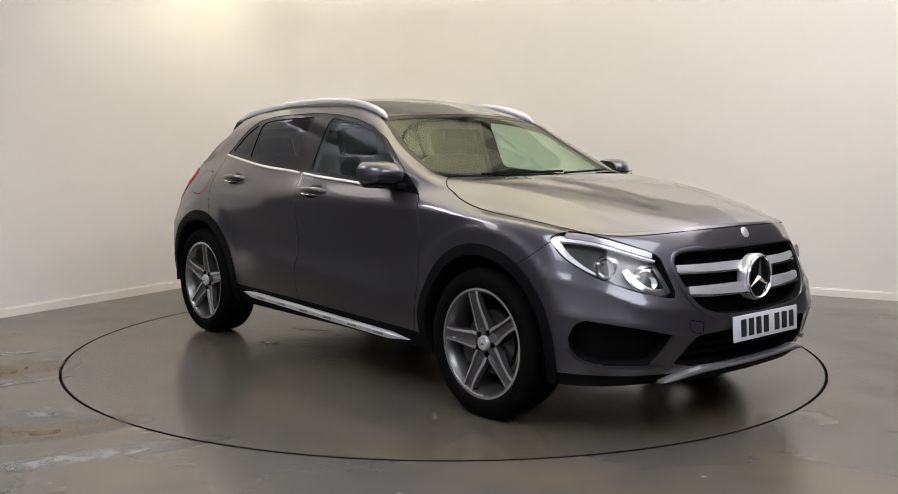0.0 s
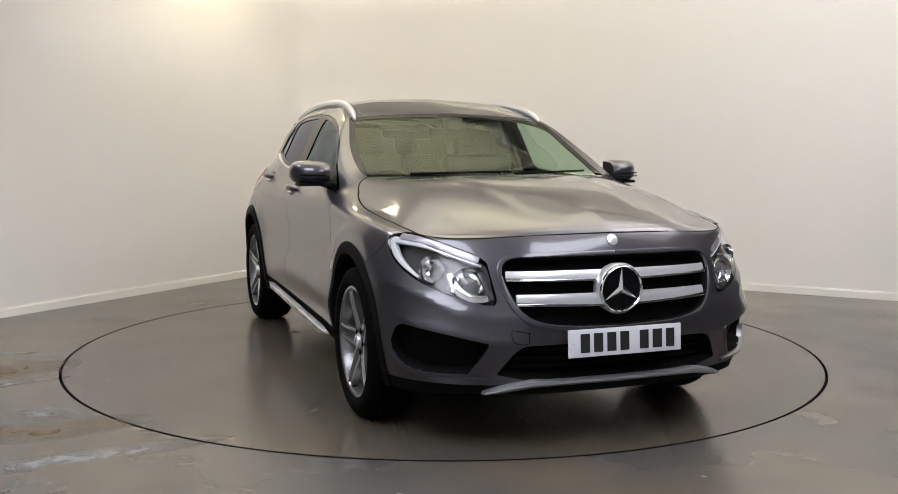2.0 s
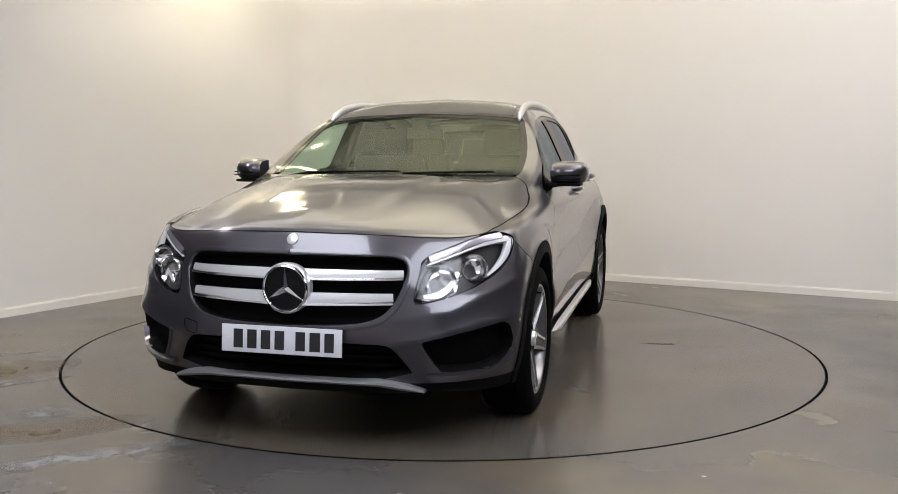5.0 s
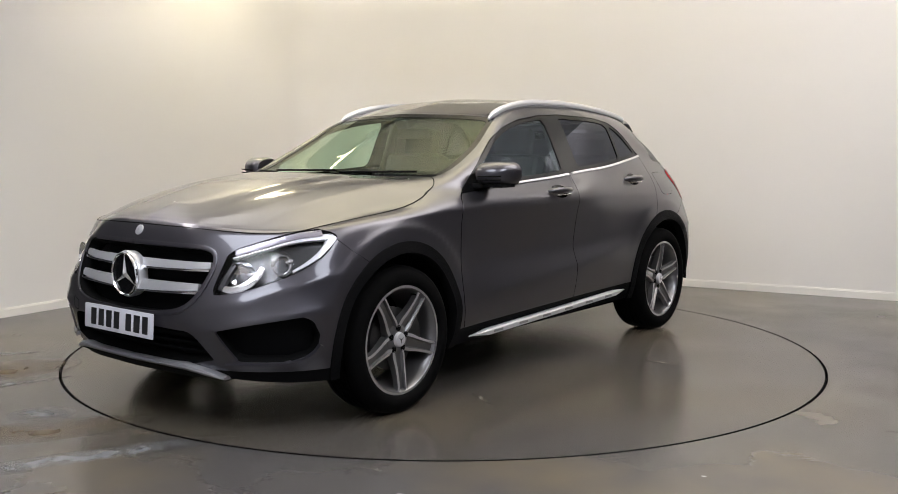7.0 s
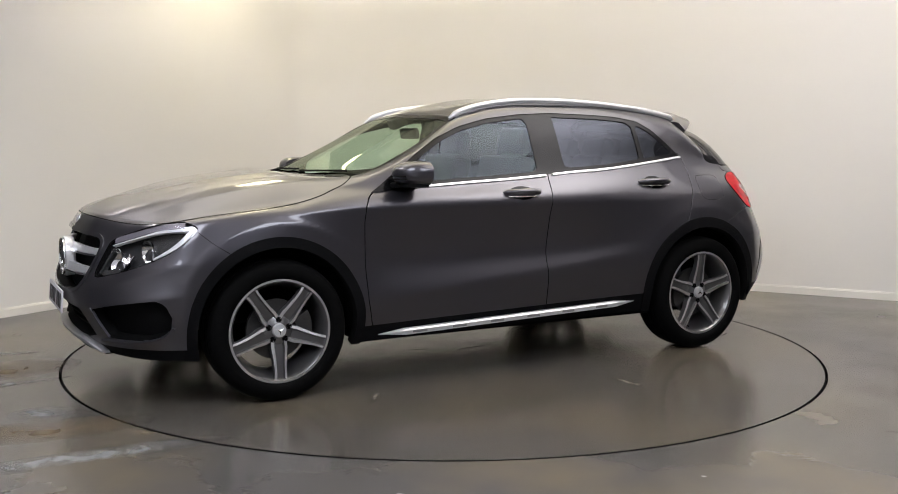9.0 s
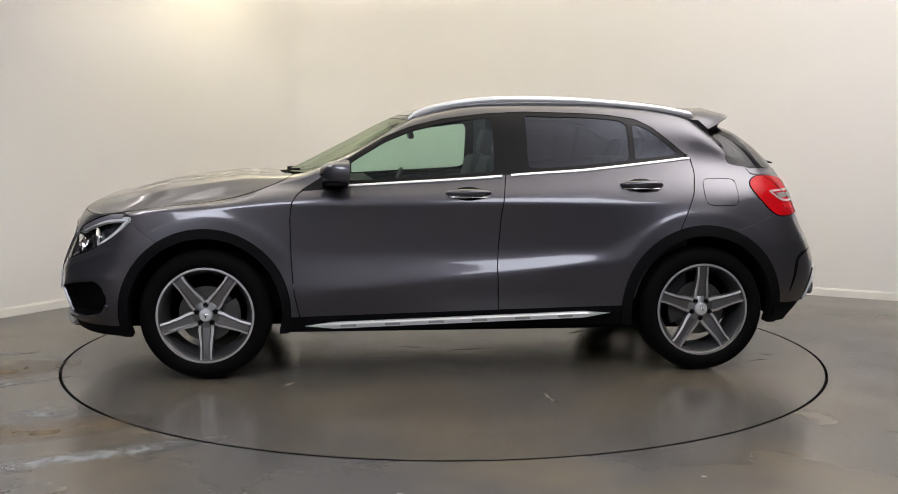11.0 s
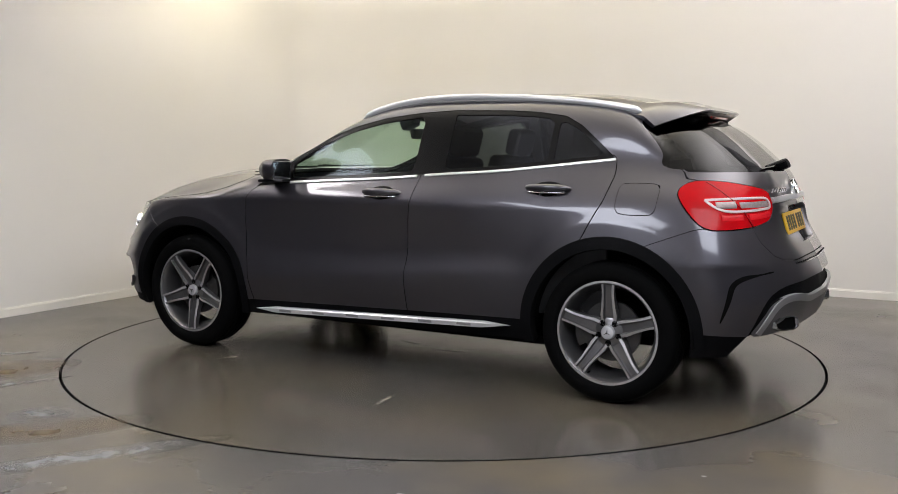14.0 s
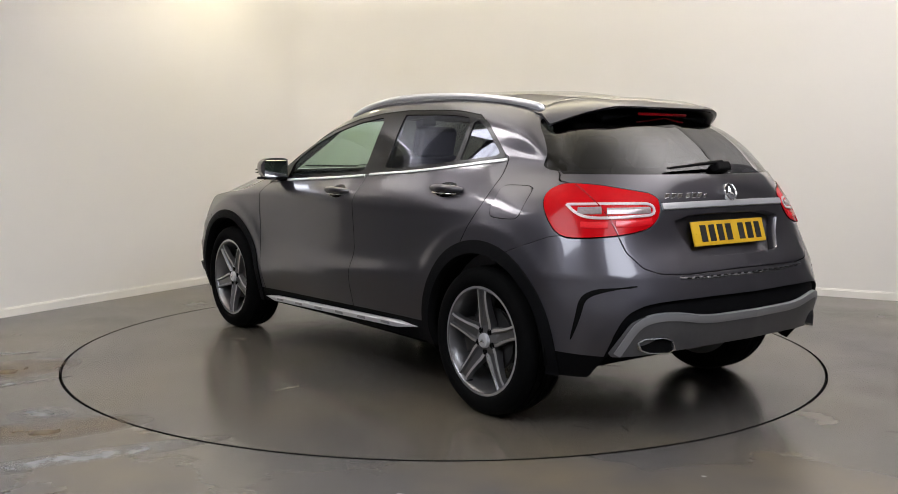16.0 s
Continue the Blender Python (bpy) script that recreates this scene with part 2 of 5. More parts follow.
# ---- the room ----
def build_room():
    """Two walls meet in a rounded corner behind the turntable; the unseen others close the room behind the camera,
    toned for the car's reflections.
    """
    a0, adir = Vector((-3.191, 0.874)), Vector((0.509, 0.861)).normalized()
    b0, bdir = Vector((3.693, 1.787)), Vector((-0.887, 0.462)).normalized()
    det = adir.x * -bdir.y + bdir.x * adir.y
    d = b0 - a0
    s = (d.x * -bdir.y + bdir.x * d.y) / det
    corner = a0 + adir * s
    rad = 0.9
    half = math.acos(max(-1, min(1, adir.dot(bdir)))) / 2
    cut = rad / math.tan(half) if half > 0.01 else rad
    start, stop = corner - adir * cut, corner - bdir * cut
    mid = (-(adir + bdir)).normalized()
    centre = corner + mid * (rad / math.sin(half))
    arc = []
    v0, v1 = start - centre, stop - centre
    ang0 = math.atan2(v0.y, v0.x)
    sweep = (math.atan2(v1.y, v1.x) - ang0 + math.pi) % (2 * math.pi) - math.pi
    for k in range(17):
        t = ang0 + sweep * k / 16
        arc.append(centre + Vector((math.cos(t), math.sin(t))) * rad)
    left_far, right_far = corner - adir * 9.5, corner - bdir * 9.5
    back = left_far + (right_far - corner)

    def wall(name, line, thick=0.12, low=0.0, high=CEIL, mat=M_WALL, label="", proud=0.0):
        n = len(line)
        norm = []
        for i in range(n):
            t = (line[min(i + 1, n - 1)] - line[max(i - 1, 0)]).normalized()
            norm.append(Vector((-t.y, t.x)))
        verts, faces = [], []
        for i, q in enumerate(line):
            for off in (-proud, thick):
                e = q + norm[i] * off
                verts += [(e.x, e.y, low), (e.x, e.y, high)]
        for i in range(n - 1):
            k, j = 4 * i, 4 * (i + 1)
            faces += [(k, j, j + 1, k + 1), (k + 2, k + 3, j + 3, j + 2), (k + 1, j + 1, j + 3, k + 3), (k, k + 2, j + 2, j)]
        faces += [(0, 1, 3, 2), (4 * n - 4, 4 * n - 2, 4 * n - 1, 4 * n - 3)]
        ob = link_mesh(name, verts, faces, mat, smooth=n > 5)
        if n > 5:
            ob.data.set_sharp_from_angle(angle=radians(30))
        return tagged(ob, label, "wall", kind="structure")

    left_end, right_end = corner - adir * 4.25, corner - bdir * 6.3
    line = [left_end] + arc + [right_end]
    wall("wall_north", line, high=WALL_TOP, label="plain cream painted studio wall with a rounded corner")
    wall("wall_south", [back, left_far], mat=M_WALLGREY, label="plain grey painted wall closing the studio")
    # black walls added out of view, so that the car's flanks reflect dark
    wall("wall_east", [right_end - bdir * 0.001, right_far, back], mat=M_DARKWALL, label="unseen black wall, added to darken the car's reflections")
    wall("wall_west", [left_far, left_end - adir * 0.001], mat=M_DARKWALL, label="unseen black wall, added to darken the car's reflections")
    # unseen band, kept dark so that the bonnet reflects less
    wall("wall_upper", line, thick=0.14, low=WALL_TOP, mat=M_UPPER, label="unseen dark upper wall above the cream studio wall")
    skirt = wall("baseboard", line, thick=-0.001, low=0.0, high=0.056, mat=M_TRIM, proud=0.016,
                 label="white painted skirting board along the wall")
    skirt["category"] = "skirting board"
    cap = wall("trim", line, thick=-0.001, low=0.0565, high=0.066, mat=M_TRIM, proud=0.010,
               label="thin upper bead of the white skirting board")
    cap["category"] = "skirting board"

    # floor with a round opening, in which the turntable lies
    bm = bmesh.new()
    steps = 144
    ring_in = [bm.verts.new((TABLE_R * math.cos(2 * math.pi * k / steps), TABLE_R * math.sin(2 * math.pi * k / steps), 0)) for k in range(steps)]
    ring_lo = [bm.verts.new((v.co.x, v.co.y, -0.2)) for v in ring_in]
    ring_out = [bm.verts.new((v.co.x * 6.0, v.co.y * 6.0, 0)) for v in ring_in]
    for k in range(steps):
        j = (k + 1) % steps
        bm.faces.new((ring_in[k], ring_out[k], ring_out[j], ring_in[j]))
        bm.faces.new((ring_in[k], ring_in[j], ring_lo[j], ring_lo[k]))
    tagged(part("floor", bm, M_FLOOR, None), "grey painted concrete floor, slightly glossy and worn", "floor", kind="structure")
    bm = bmesh.new()
    bmesh.ops.create_circle(bm, cap_ends=True, radius=TABLE_R + 0.3, segments=96, matrix=Matrix.Translation((0, 0, -0.2)))
    tagged(part("ground", bm, M_GAP, None), "dark pit floor under the turntable", "floor", kind="structure")

    bm = bmesh.new()
    box(bm, (22, 22, 0.1), pose(0, 0, CEIL + 0.05))
    tagged(part("ceiling", bm, M_CEIL, None), "plain grey painted ceiling", "ceiling", kind="structure")
    # only the small downlight is a known fixture; the rest are added light
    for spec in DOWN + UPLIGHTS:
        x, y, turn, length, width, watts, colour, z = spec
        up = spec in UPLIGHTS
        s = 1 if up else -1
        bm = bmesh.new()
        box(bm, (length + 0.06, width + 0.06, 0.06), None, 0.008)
        fix = part("unseen_light", bm, M_TRIM, None)
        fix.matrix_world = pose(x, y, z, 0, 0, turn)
        label = "unseen white light trough, added to light the ceiling" if up else "unseen wide white light panel, added and switched on"
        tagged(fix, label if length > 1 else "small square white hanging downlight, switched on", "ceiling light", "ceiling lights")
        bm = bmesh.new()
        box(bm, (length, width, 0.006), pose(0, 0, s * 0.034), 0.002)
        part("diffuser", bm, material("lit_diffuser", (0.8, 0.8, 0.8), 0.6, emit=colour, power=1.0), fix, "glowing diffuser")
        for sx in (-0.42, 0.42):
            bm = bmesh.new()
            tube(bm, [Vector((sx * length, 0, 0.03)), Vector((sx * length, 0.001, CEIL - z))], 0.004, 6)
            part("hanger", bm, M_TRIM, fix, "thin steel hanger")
        lm = lamp("unseen_lamp", (x, y, z), (x, y, 0), watts, length, width, colour)
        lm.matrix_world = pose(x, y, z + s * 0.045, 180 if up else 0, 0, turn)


def stain_material(name, colour, scale, low, high):
    """A worn patch whose broken edge comes from noise."""
    m = material(name, colour, 0.4)
    nt = m.node_tree
    tc = nt.nodes.new("ShaderNodeTexCoord")
    n = nt.nodes.new("ShaderNodeTexNoise")
    n.inputs["Scale"].default_value = scale
    n.inputs["Detail"].default_value = 6
    nt.links.new(tc.outputs["Object"], n.inputs["Vector"])
    g = nt.nodes.new("ShaderNodeTexGradient")
    g.gradient_type = "SPHERICAL"
    mp = nt.nodes.new("ShaderNodeMapping")
    nt.links.new(tc.outputs["Generated"], mp.inputs["Vector"])
    mp.inputs["Location"].default_value = (-1, -1, 0)
    mp.inputs["Scale"].default_value = (2, 2, 0)
    nt.links.new(mp.outputs["Vector"], g.inputs["Vector"])
    mul = nt.nodes.new("ShaderNodeMath")
    mul.operation = "MULTIPLY"
    nt.links.new(n.outputs["Fac"], mul.inputs[0])
    sq = nt.nodes.new("ShaderNodeMath")
    sq.operation = "POWER"
    sq.inputs[1].default_value = 0.5
    nt.links.new(g.outputs["Fac"], sq.inputs[0])
    nt.links.new(sq.outputs[0], mul.inputs[1])
    mr = nt.nodes.new("ShaderNodeMapRange")
    mr.inputs["From Min"].default_value, mr.inputs["From Max"].default_value = low, high
    mr.inputs["To Max"].default_value = 0.75
    nt.links.new(mul.outputs[0], mr.inputs["Value"])
    nt.links.new(mr.outputs["Result"], nt.nodes["Principled BSDF"].inputs["Alpha"])
    return m


def build_stains():
    """Worn and dirty patches of the floor paint."""
    pale = stain_material("worn_pale_patch", (0.20, 0.205, 0.21), 14, 0.22, 0.5)
    brown = stain_material("brown_floor_dirt", (0.14, 0.095, 0.05), 5, 0.2, 0.55)
    spec = [("floor_patch", pale, -1.865, -1.58, .30, .26, 10, "pale scuffed patch of worn floor paint"),
            ("floor_streak", pale, -1.45, -2.21, 1.25, .20, 28, "long pale scuff streak on the floor"),
            ("floor_streak", pale, -2.58, -.30, .34, .10, 20, "short pale scuff streak on the floor"),
            ("floor_streak", pale, -2.35, -1.1, .9, .10, 35, "faint pale scuff streak on the floor"),
            ("floor_dirt", brown, -1.75, -1.85, .95, .36, 25, "brownish dirt stain on the floor"),
            ("floor_dirt", brown, -2.45, -.75, .9, .5, 40, "brownish dirt stain on the floor"),
            ("floor_streak", pale, 2.3, -1.9, .8, .06, -12, "faint pale scuff streak on the floor")]
    for k, (name, mat, x, y, w, d, turn, label) in enumerate(spec):
        bm = bmesh.new()
        bmesh.ops.create_circle(bm, cap_ends=True, radius=0.5, segments=40, matrix=Matrix.Diagonal((w, d, 1, 1)))
        ob = part(name, bm, mat, None)
        ob.matrix_world = pose(x, y, 0.0015 + 0.0003 * k, 0, 0, turn)
        ob.visible_shadow = False
        tagged(ob, label, "floor stain", kind="structure")


def build_turntable():
    bm = bmesh.new()
    r = TABLE_R - 0.013
    lathe(bm, [(0.02, -0.04), (r, -0.04), (r, 0.0), (0.02, 0.0)], 144, "y")
    for v in bm.verts:
        v.co = Vector((v.co.x, v.co.z, v.co.y))
    bmesh.ops.contextual_create(bm, geom=[v for v in bm.verts if v.co.xy.length < 0.03 and v.co.z > -0.01])
    table = part("turntable", bm, M_TABLE, None)
    bm = bmesh.new()
    lathe(bm, [(r - 0.003, 0.0), (r - 0.002, 0.0006), (r + 0.001, 0.0006), (r + 0.002, -0.035), (r - 0.003, -0.035)], 144, "y")
    for v in bm.verts:
        v.co = Vector((v.co.x, v.co.z, v.co.y))
    part("edge_ring", bm, M_GAP, table, "thin dark edge ring")
    marks = [(-1.80, .576, .16, .020, 20), (-1.91, .44, .10, .022, -30), (-.136, .144, .30, .03, 8), (.215, .05, .22, .03, -12), (-.758, -.81, .22, .07, 15),
             (-.965, -.374, .34, .05, 35), (.9, .95, .26, .04, 60), (-.4, 1.3, .3, .05, 100), (1.2, -1.1, .24, .04, 140)]
    scuff = stain_material("turntable_scuff", (0.20, 0.185, 0.15), 20, 0.24, 0.5)
    grime = stain_material("turntable_grime", (0.015, 0.013, 0.011), 16, 0.22, 0.5)
    for k, (x, y, w, d, turn) in enumerate(marks):
        bm = bmesh.new()
        bmesh.ops.create_circle(bm, cap_ends=True, radius=0.5, segments=24, matrix=Matrix.Diagonal((w, d, 1, 1)))
        ob = part("scuff_mark", bm, scuff if k > 3 else grime, table, "pale scuff" if k > 3 else "dark tyre grime")
        ob.matrix_basis = pose(x, y, 0.0012 + 0.0002 * k, 0, 0, turn)
        ob.visible_shadow = False
    return tagged(table, "round grey turntable set flush in the floor", "turntable")


# ---- the car's skin ----
FRONT_AXLE, REAR_AXLE, HUB_Z = 1.3495, -1.3495, 0.345
# Feature lines run round the left half of the body from the nose's middle to the tail's middle.
# x forward from between the axles, y to the left, z up.
FEATURE_LINES = [
    # lower edge
    [(2.17, 0, .27), (2.16, .28, .265), (2.10, .53, .255), (1.95, .75, .24), (1.75, .845, .235), (1.35, .865, .235), (.95, .84, .24),
     (.6, .835, .245), (.22, .835, .25), (-.25, .835, .255), (-.75, .84, .26), (-1.1, .86, .265), (-1.38, .865, .27), (-1.72, .84, .265),
     (-1.98, .62, .255), (-2.08, .35, .255), (-2.10, 0, .255)],
    # sill and bumper bottoms
    [(2.215, 0, .36), (2.2, .29, .36), (2.13, .56, .36), (1.98, .775, .36), (1.76, .88, .36), (1.35, .90, .37), (.95, .872, .34),
     (.6, .862, .34), (.22, .862, .345), (-.25, .862, .35), (-.75, .872, .355), (-1.1, .895, .37), (-1.38, .90, .38), (-1.75, .865, .38),
     (-2.05, .66, .38), (-2.15, .36, .38), (-2.17, 0, .38)],
    # lower door crease
    [(2.24, 0, .50), (2.225, .29, .50), (2.155, .565, .505), (2.0, .785, .515), (1.77, .89, .52), (1.35, .90, .54), (.95, .890, .49),
     (.6, .892, .49), (.22, .892, .51), (-.25, .892, .535), (-.75, .894, .585), (-1.1, .9, .60), (-1.38, .905, .60), (-1.76, .875, .56),
     (-2.08, .67, .56), (-2.18, .37, .57), (-2.2, 0, .575)],
    # hollow of the doors
    [(2.215, 0, .66), (2.195, .30, .655), (2.11, .57, .65), (1.955, .77, .66), (1.75, .882, .67), (1.35, .90, .70), (.95, .876, .66),
     (.6, .860, .66), (.22, .854, .665), (-.25, .856, .675), (-.75, .871, .70), (-1.1, .9, .72), (-1.38, .905, .72), (-1.76, .87, .70),
     (-2.04, .66, .70), (-2.13, .37, .71), (-2.15, 0, .71)],
    [(2.165, 0, .80), (2.145, .29, .80), (2.04, .57, .79), (1.88, .765, .785), (1.72, .86, .80), (1.35, .888, .83), (.95, .880, .82),
     (.6, .872, .82), (.22, .870, .825), (-.25, .870, .83), (-.75, .876, .835), (-1.1, .885, .84), (-1.38, .885, .84), (-1.74, .84, .84),
     (-1.99, .63, .84), (-2.06, .35, .84), (-2.08, 0, .84)],
    # upper door crease and bonnet lip
    [(2.12, 0, .89), (2.095, .28, .885), (1.99, .57, .868), (1.83, .765, .868), (1.66, .83, .893), (1.35, .855, .925), (.95, .878, .93),
     (.6, .882, .932), (.22, .882, .933), (-.25, .88, .933), (-.75, .872, .935), (-1.1, .86, .945), (-1.38, .848, .955), (-1.70, .80, .965),
     (-1.95, .6, .965), (-2.03, .34, .965), (-2.05, 0, .965)],
    # bonnet side and window base
    [(2.105, 0, .905), (2.08, .275, .90), (1.965, .555, .882), (1.80, .735, .885), (1.62, .765, .912), (1.33, .775, .945), (.95, .79, 1.02),
     (.6, .83, 1.03), (.22, .81, 1.05), (-.25, .795, 1.082), (-.75, .775, 1.12), (-1.1, .735, 1.155), (-1.38, .70, 1.155), (-1.68, .70, 1.10),
     (-1.88, .54, 1.105), (-1.97, .31, 1.105), (-2.0, 0, 1.105)],
    # window top
    [(2.085, 0, .918), (2.06, .27, .912), (1.93, .53, .905), (1.74, .66, .928), (1.55, .67, .968), (1.28, .67, 1.008), (.90, .748, 1.062),
     (.56, .748, 1.196), (.24, .661, 1.356), (-.2, .615, 1.432), (-.72, .61, 1.435), (-1.05, .615, 1.40), (-1.36, .625, 1.335), (-1.60, .63, 1.22),
     (-1.76, .52, 1.235), (-1.84, .30, 1.24), (-1.87, 0, 1.24)],
    # roof edge and windscreen side
    [(2.06, 0, .932), (2.03, .25, .927), (1.88, .47, .943), (1.67, .54, .983), (1.46, .55, 1.022), (1.22, .56, 1.055), (.87, .678, 1.087),
     (.53, .669, 1.226), (.20, .590, 1.408), (-.22, .54, 1.484), (-.72, .53, 1.488), (-1.05, .53, 1.470), (-1.34, .545, 1.412), (-1.50, .555, 1.315),
     (-1.63, .47, 1.335), (-1.70, .27, 1.345), (-1.73, 0, 1.345)],
    [(2.03, 0, .945), (1.99, .21, .942), (1.80, .32, .985), (1.58, .33, 1.024), (1.38, .34, 1.05), (1.18, .36, 1.07), (.96, .38, 1.088),
     (.60, .37, 1.255), (.24, .34, 1.428), (-.22, .31, 1.523), (-.72, .30, 1.530), (-1.05, .30, 1.516), (-1.34, .31, 1.474), (-1.44, .32, 1.412),
     (-1.52, .28, 1.40), (-1.57, .17, 1.40), (-1.60, 0, 1.405)],
    # middle line
    [(1.99, 0, .96), (1.93, 0, .975), (1.72, 0, 1.012), (1.52, 0, 1.042), (1.33, 0, 1.063), (1.17, 0, 1.078), (1.01, 0, 1.09),
     (.66, 0, 1.255), (.28, 0, 1.440), (-.22, 0, 1.537), (-.72, 0, 1.546), (-1.05, 0, 1.531), (-1.34, 0, 1.490), (-1.40, 0, 1.462),
     (-1.46, 0, 1.44), (-1.50, 0, 1.43), (-1.53, 0, 1.425)],
]


def makima(t, y, q):
    """Smooth interpolation that does not overshoot: y (n, k) at knots t, taken at q."""
    t, y = np.asarray(t, float), np.asarray(y, float)
    d = np.diff(y, axis=0) / np.diff(t)[:, None]
    d = np.concatenate([2 * d[:1] - d[1:2], d[:1] * 1.0, d, d[-1:] * 1.0, 2 * d[-1:] - d[-2:-1]])
    n = len(t)
    s = np.empty_like(y)
    for i in range(n):
        m1, m2, m3, m4 = d[i], d[i + 1], d[i + 2], d[i + 3]
        w1, w2 = np.abs(m4 - m3) + np.abs(m4 + m3) / 2 + 1e-6, np.abs(m2 - m1) + np.abs(m2 + m1) / 2 + 1e-6
        s[i] = (w1 * m2 + w2 * m3) / (w1 + w2)
    k = np.clip(np.searchsorted(t, q, side="right") - 1, 0, n - 2)
    h = (t[k + 1] - t[k])[:, None]
    f = ((q - t[k])[:, None]) / h
    return ((2 * f ** 3 - 3 * f ** 2 + 1) * y[k] + (f ** 3 - 2 * f ** 2 + f) * h * s[k]
            + (-2 * f ** 3 + 3 * f ** 2) * y[k + 1] + (f ** 3 - f ** 2) * h * s[k + 1])


class Skin:
    """A piece of the skin: points with normals and (u, v), and its faces."""

    def __init__(self, data, faces):
        self.data, self.faces = data, faces

    def split(self, f):
        """Cuts along f = 0; f takes the arrays x, y, z, u, v. Gives the piece with f < 0 and the rest."""
        d = self.data
        if not len(self.faces):
            return self, self
        val = f(d[:, 0], d[:, 1], d[:, 2], d[:, 6], d[:, 7])
        val = np.where(np.abs(val) < 1e-5, 1e-5, val)
        extra, cache = [], {}
        inside, outside = [], []

        def crossing(i, j):
            key = (i, j) if i < j else (j, i)
            if key not in cache:
                a, b = key
                w = val[a] / (val[a] - val[b])
                extra.append(d[a] * (1 - w) + d[b] * w)
                cache[key] = len(d) + len(extra) - 1
            return cache[key]

        for face in self.faces:
            neg = [val[i] < 0 for i in face]
            if all(neg):
                inside.append(face)
            elif not any(neg):
                outside.append(face)
            else:
                pa, pb = [], []
                for k, i in enumerate(face):
                    j = face[(k + 1) % len(face)]
                    (pa if neg[k] else pb).append(i)
                    if neg[k] != neg[(k + 1) % len(face)]:
                        c = crossing(i, j)
                        pa.append(c)
                        pb.append(c)
                if len(pa) > 2:
                    inside.append(tuple(pa))
                if len(pb) > 2:
                    outside.append(tuple(pb))
        data = np.concatenate([d, np.array(extra)]) if extra else d
        return Skin(data, inside).trim(), Skin(data, outside).trim()

    def trim(self):
        used = sorted({i for f in self.faces for i in f})
        idx = {o: n for n, o in enumerate(used)}
        return Skin(self.data[used] if used else self.data[:0], [tuple(idx[i] for i in f) for f in self.faces])

    def take(self, f, gap=0.0):
        """The piece with f < 0, the rest, with a gap of that width between them."""
        if gap:
            inner, rest = self.split(lambda *a: f(*a) + gap / 2)
            _, outer = rest.split(lambda *a: f(*a) - gap / 2)
            return inner, outer
        return self.split(f)


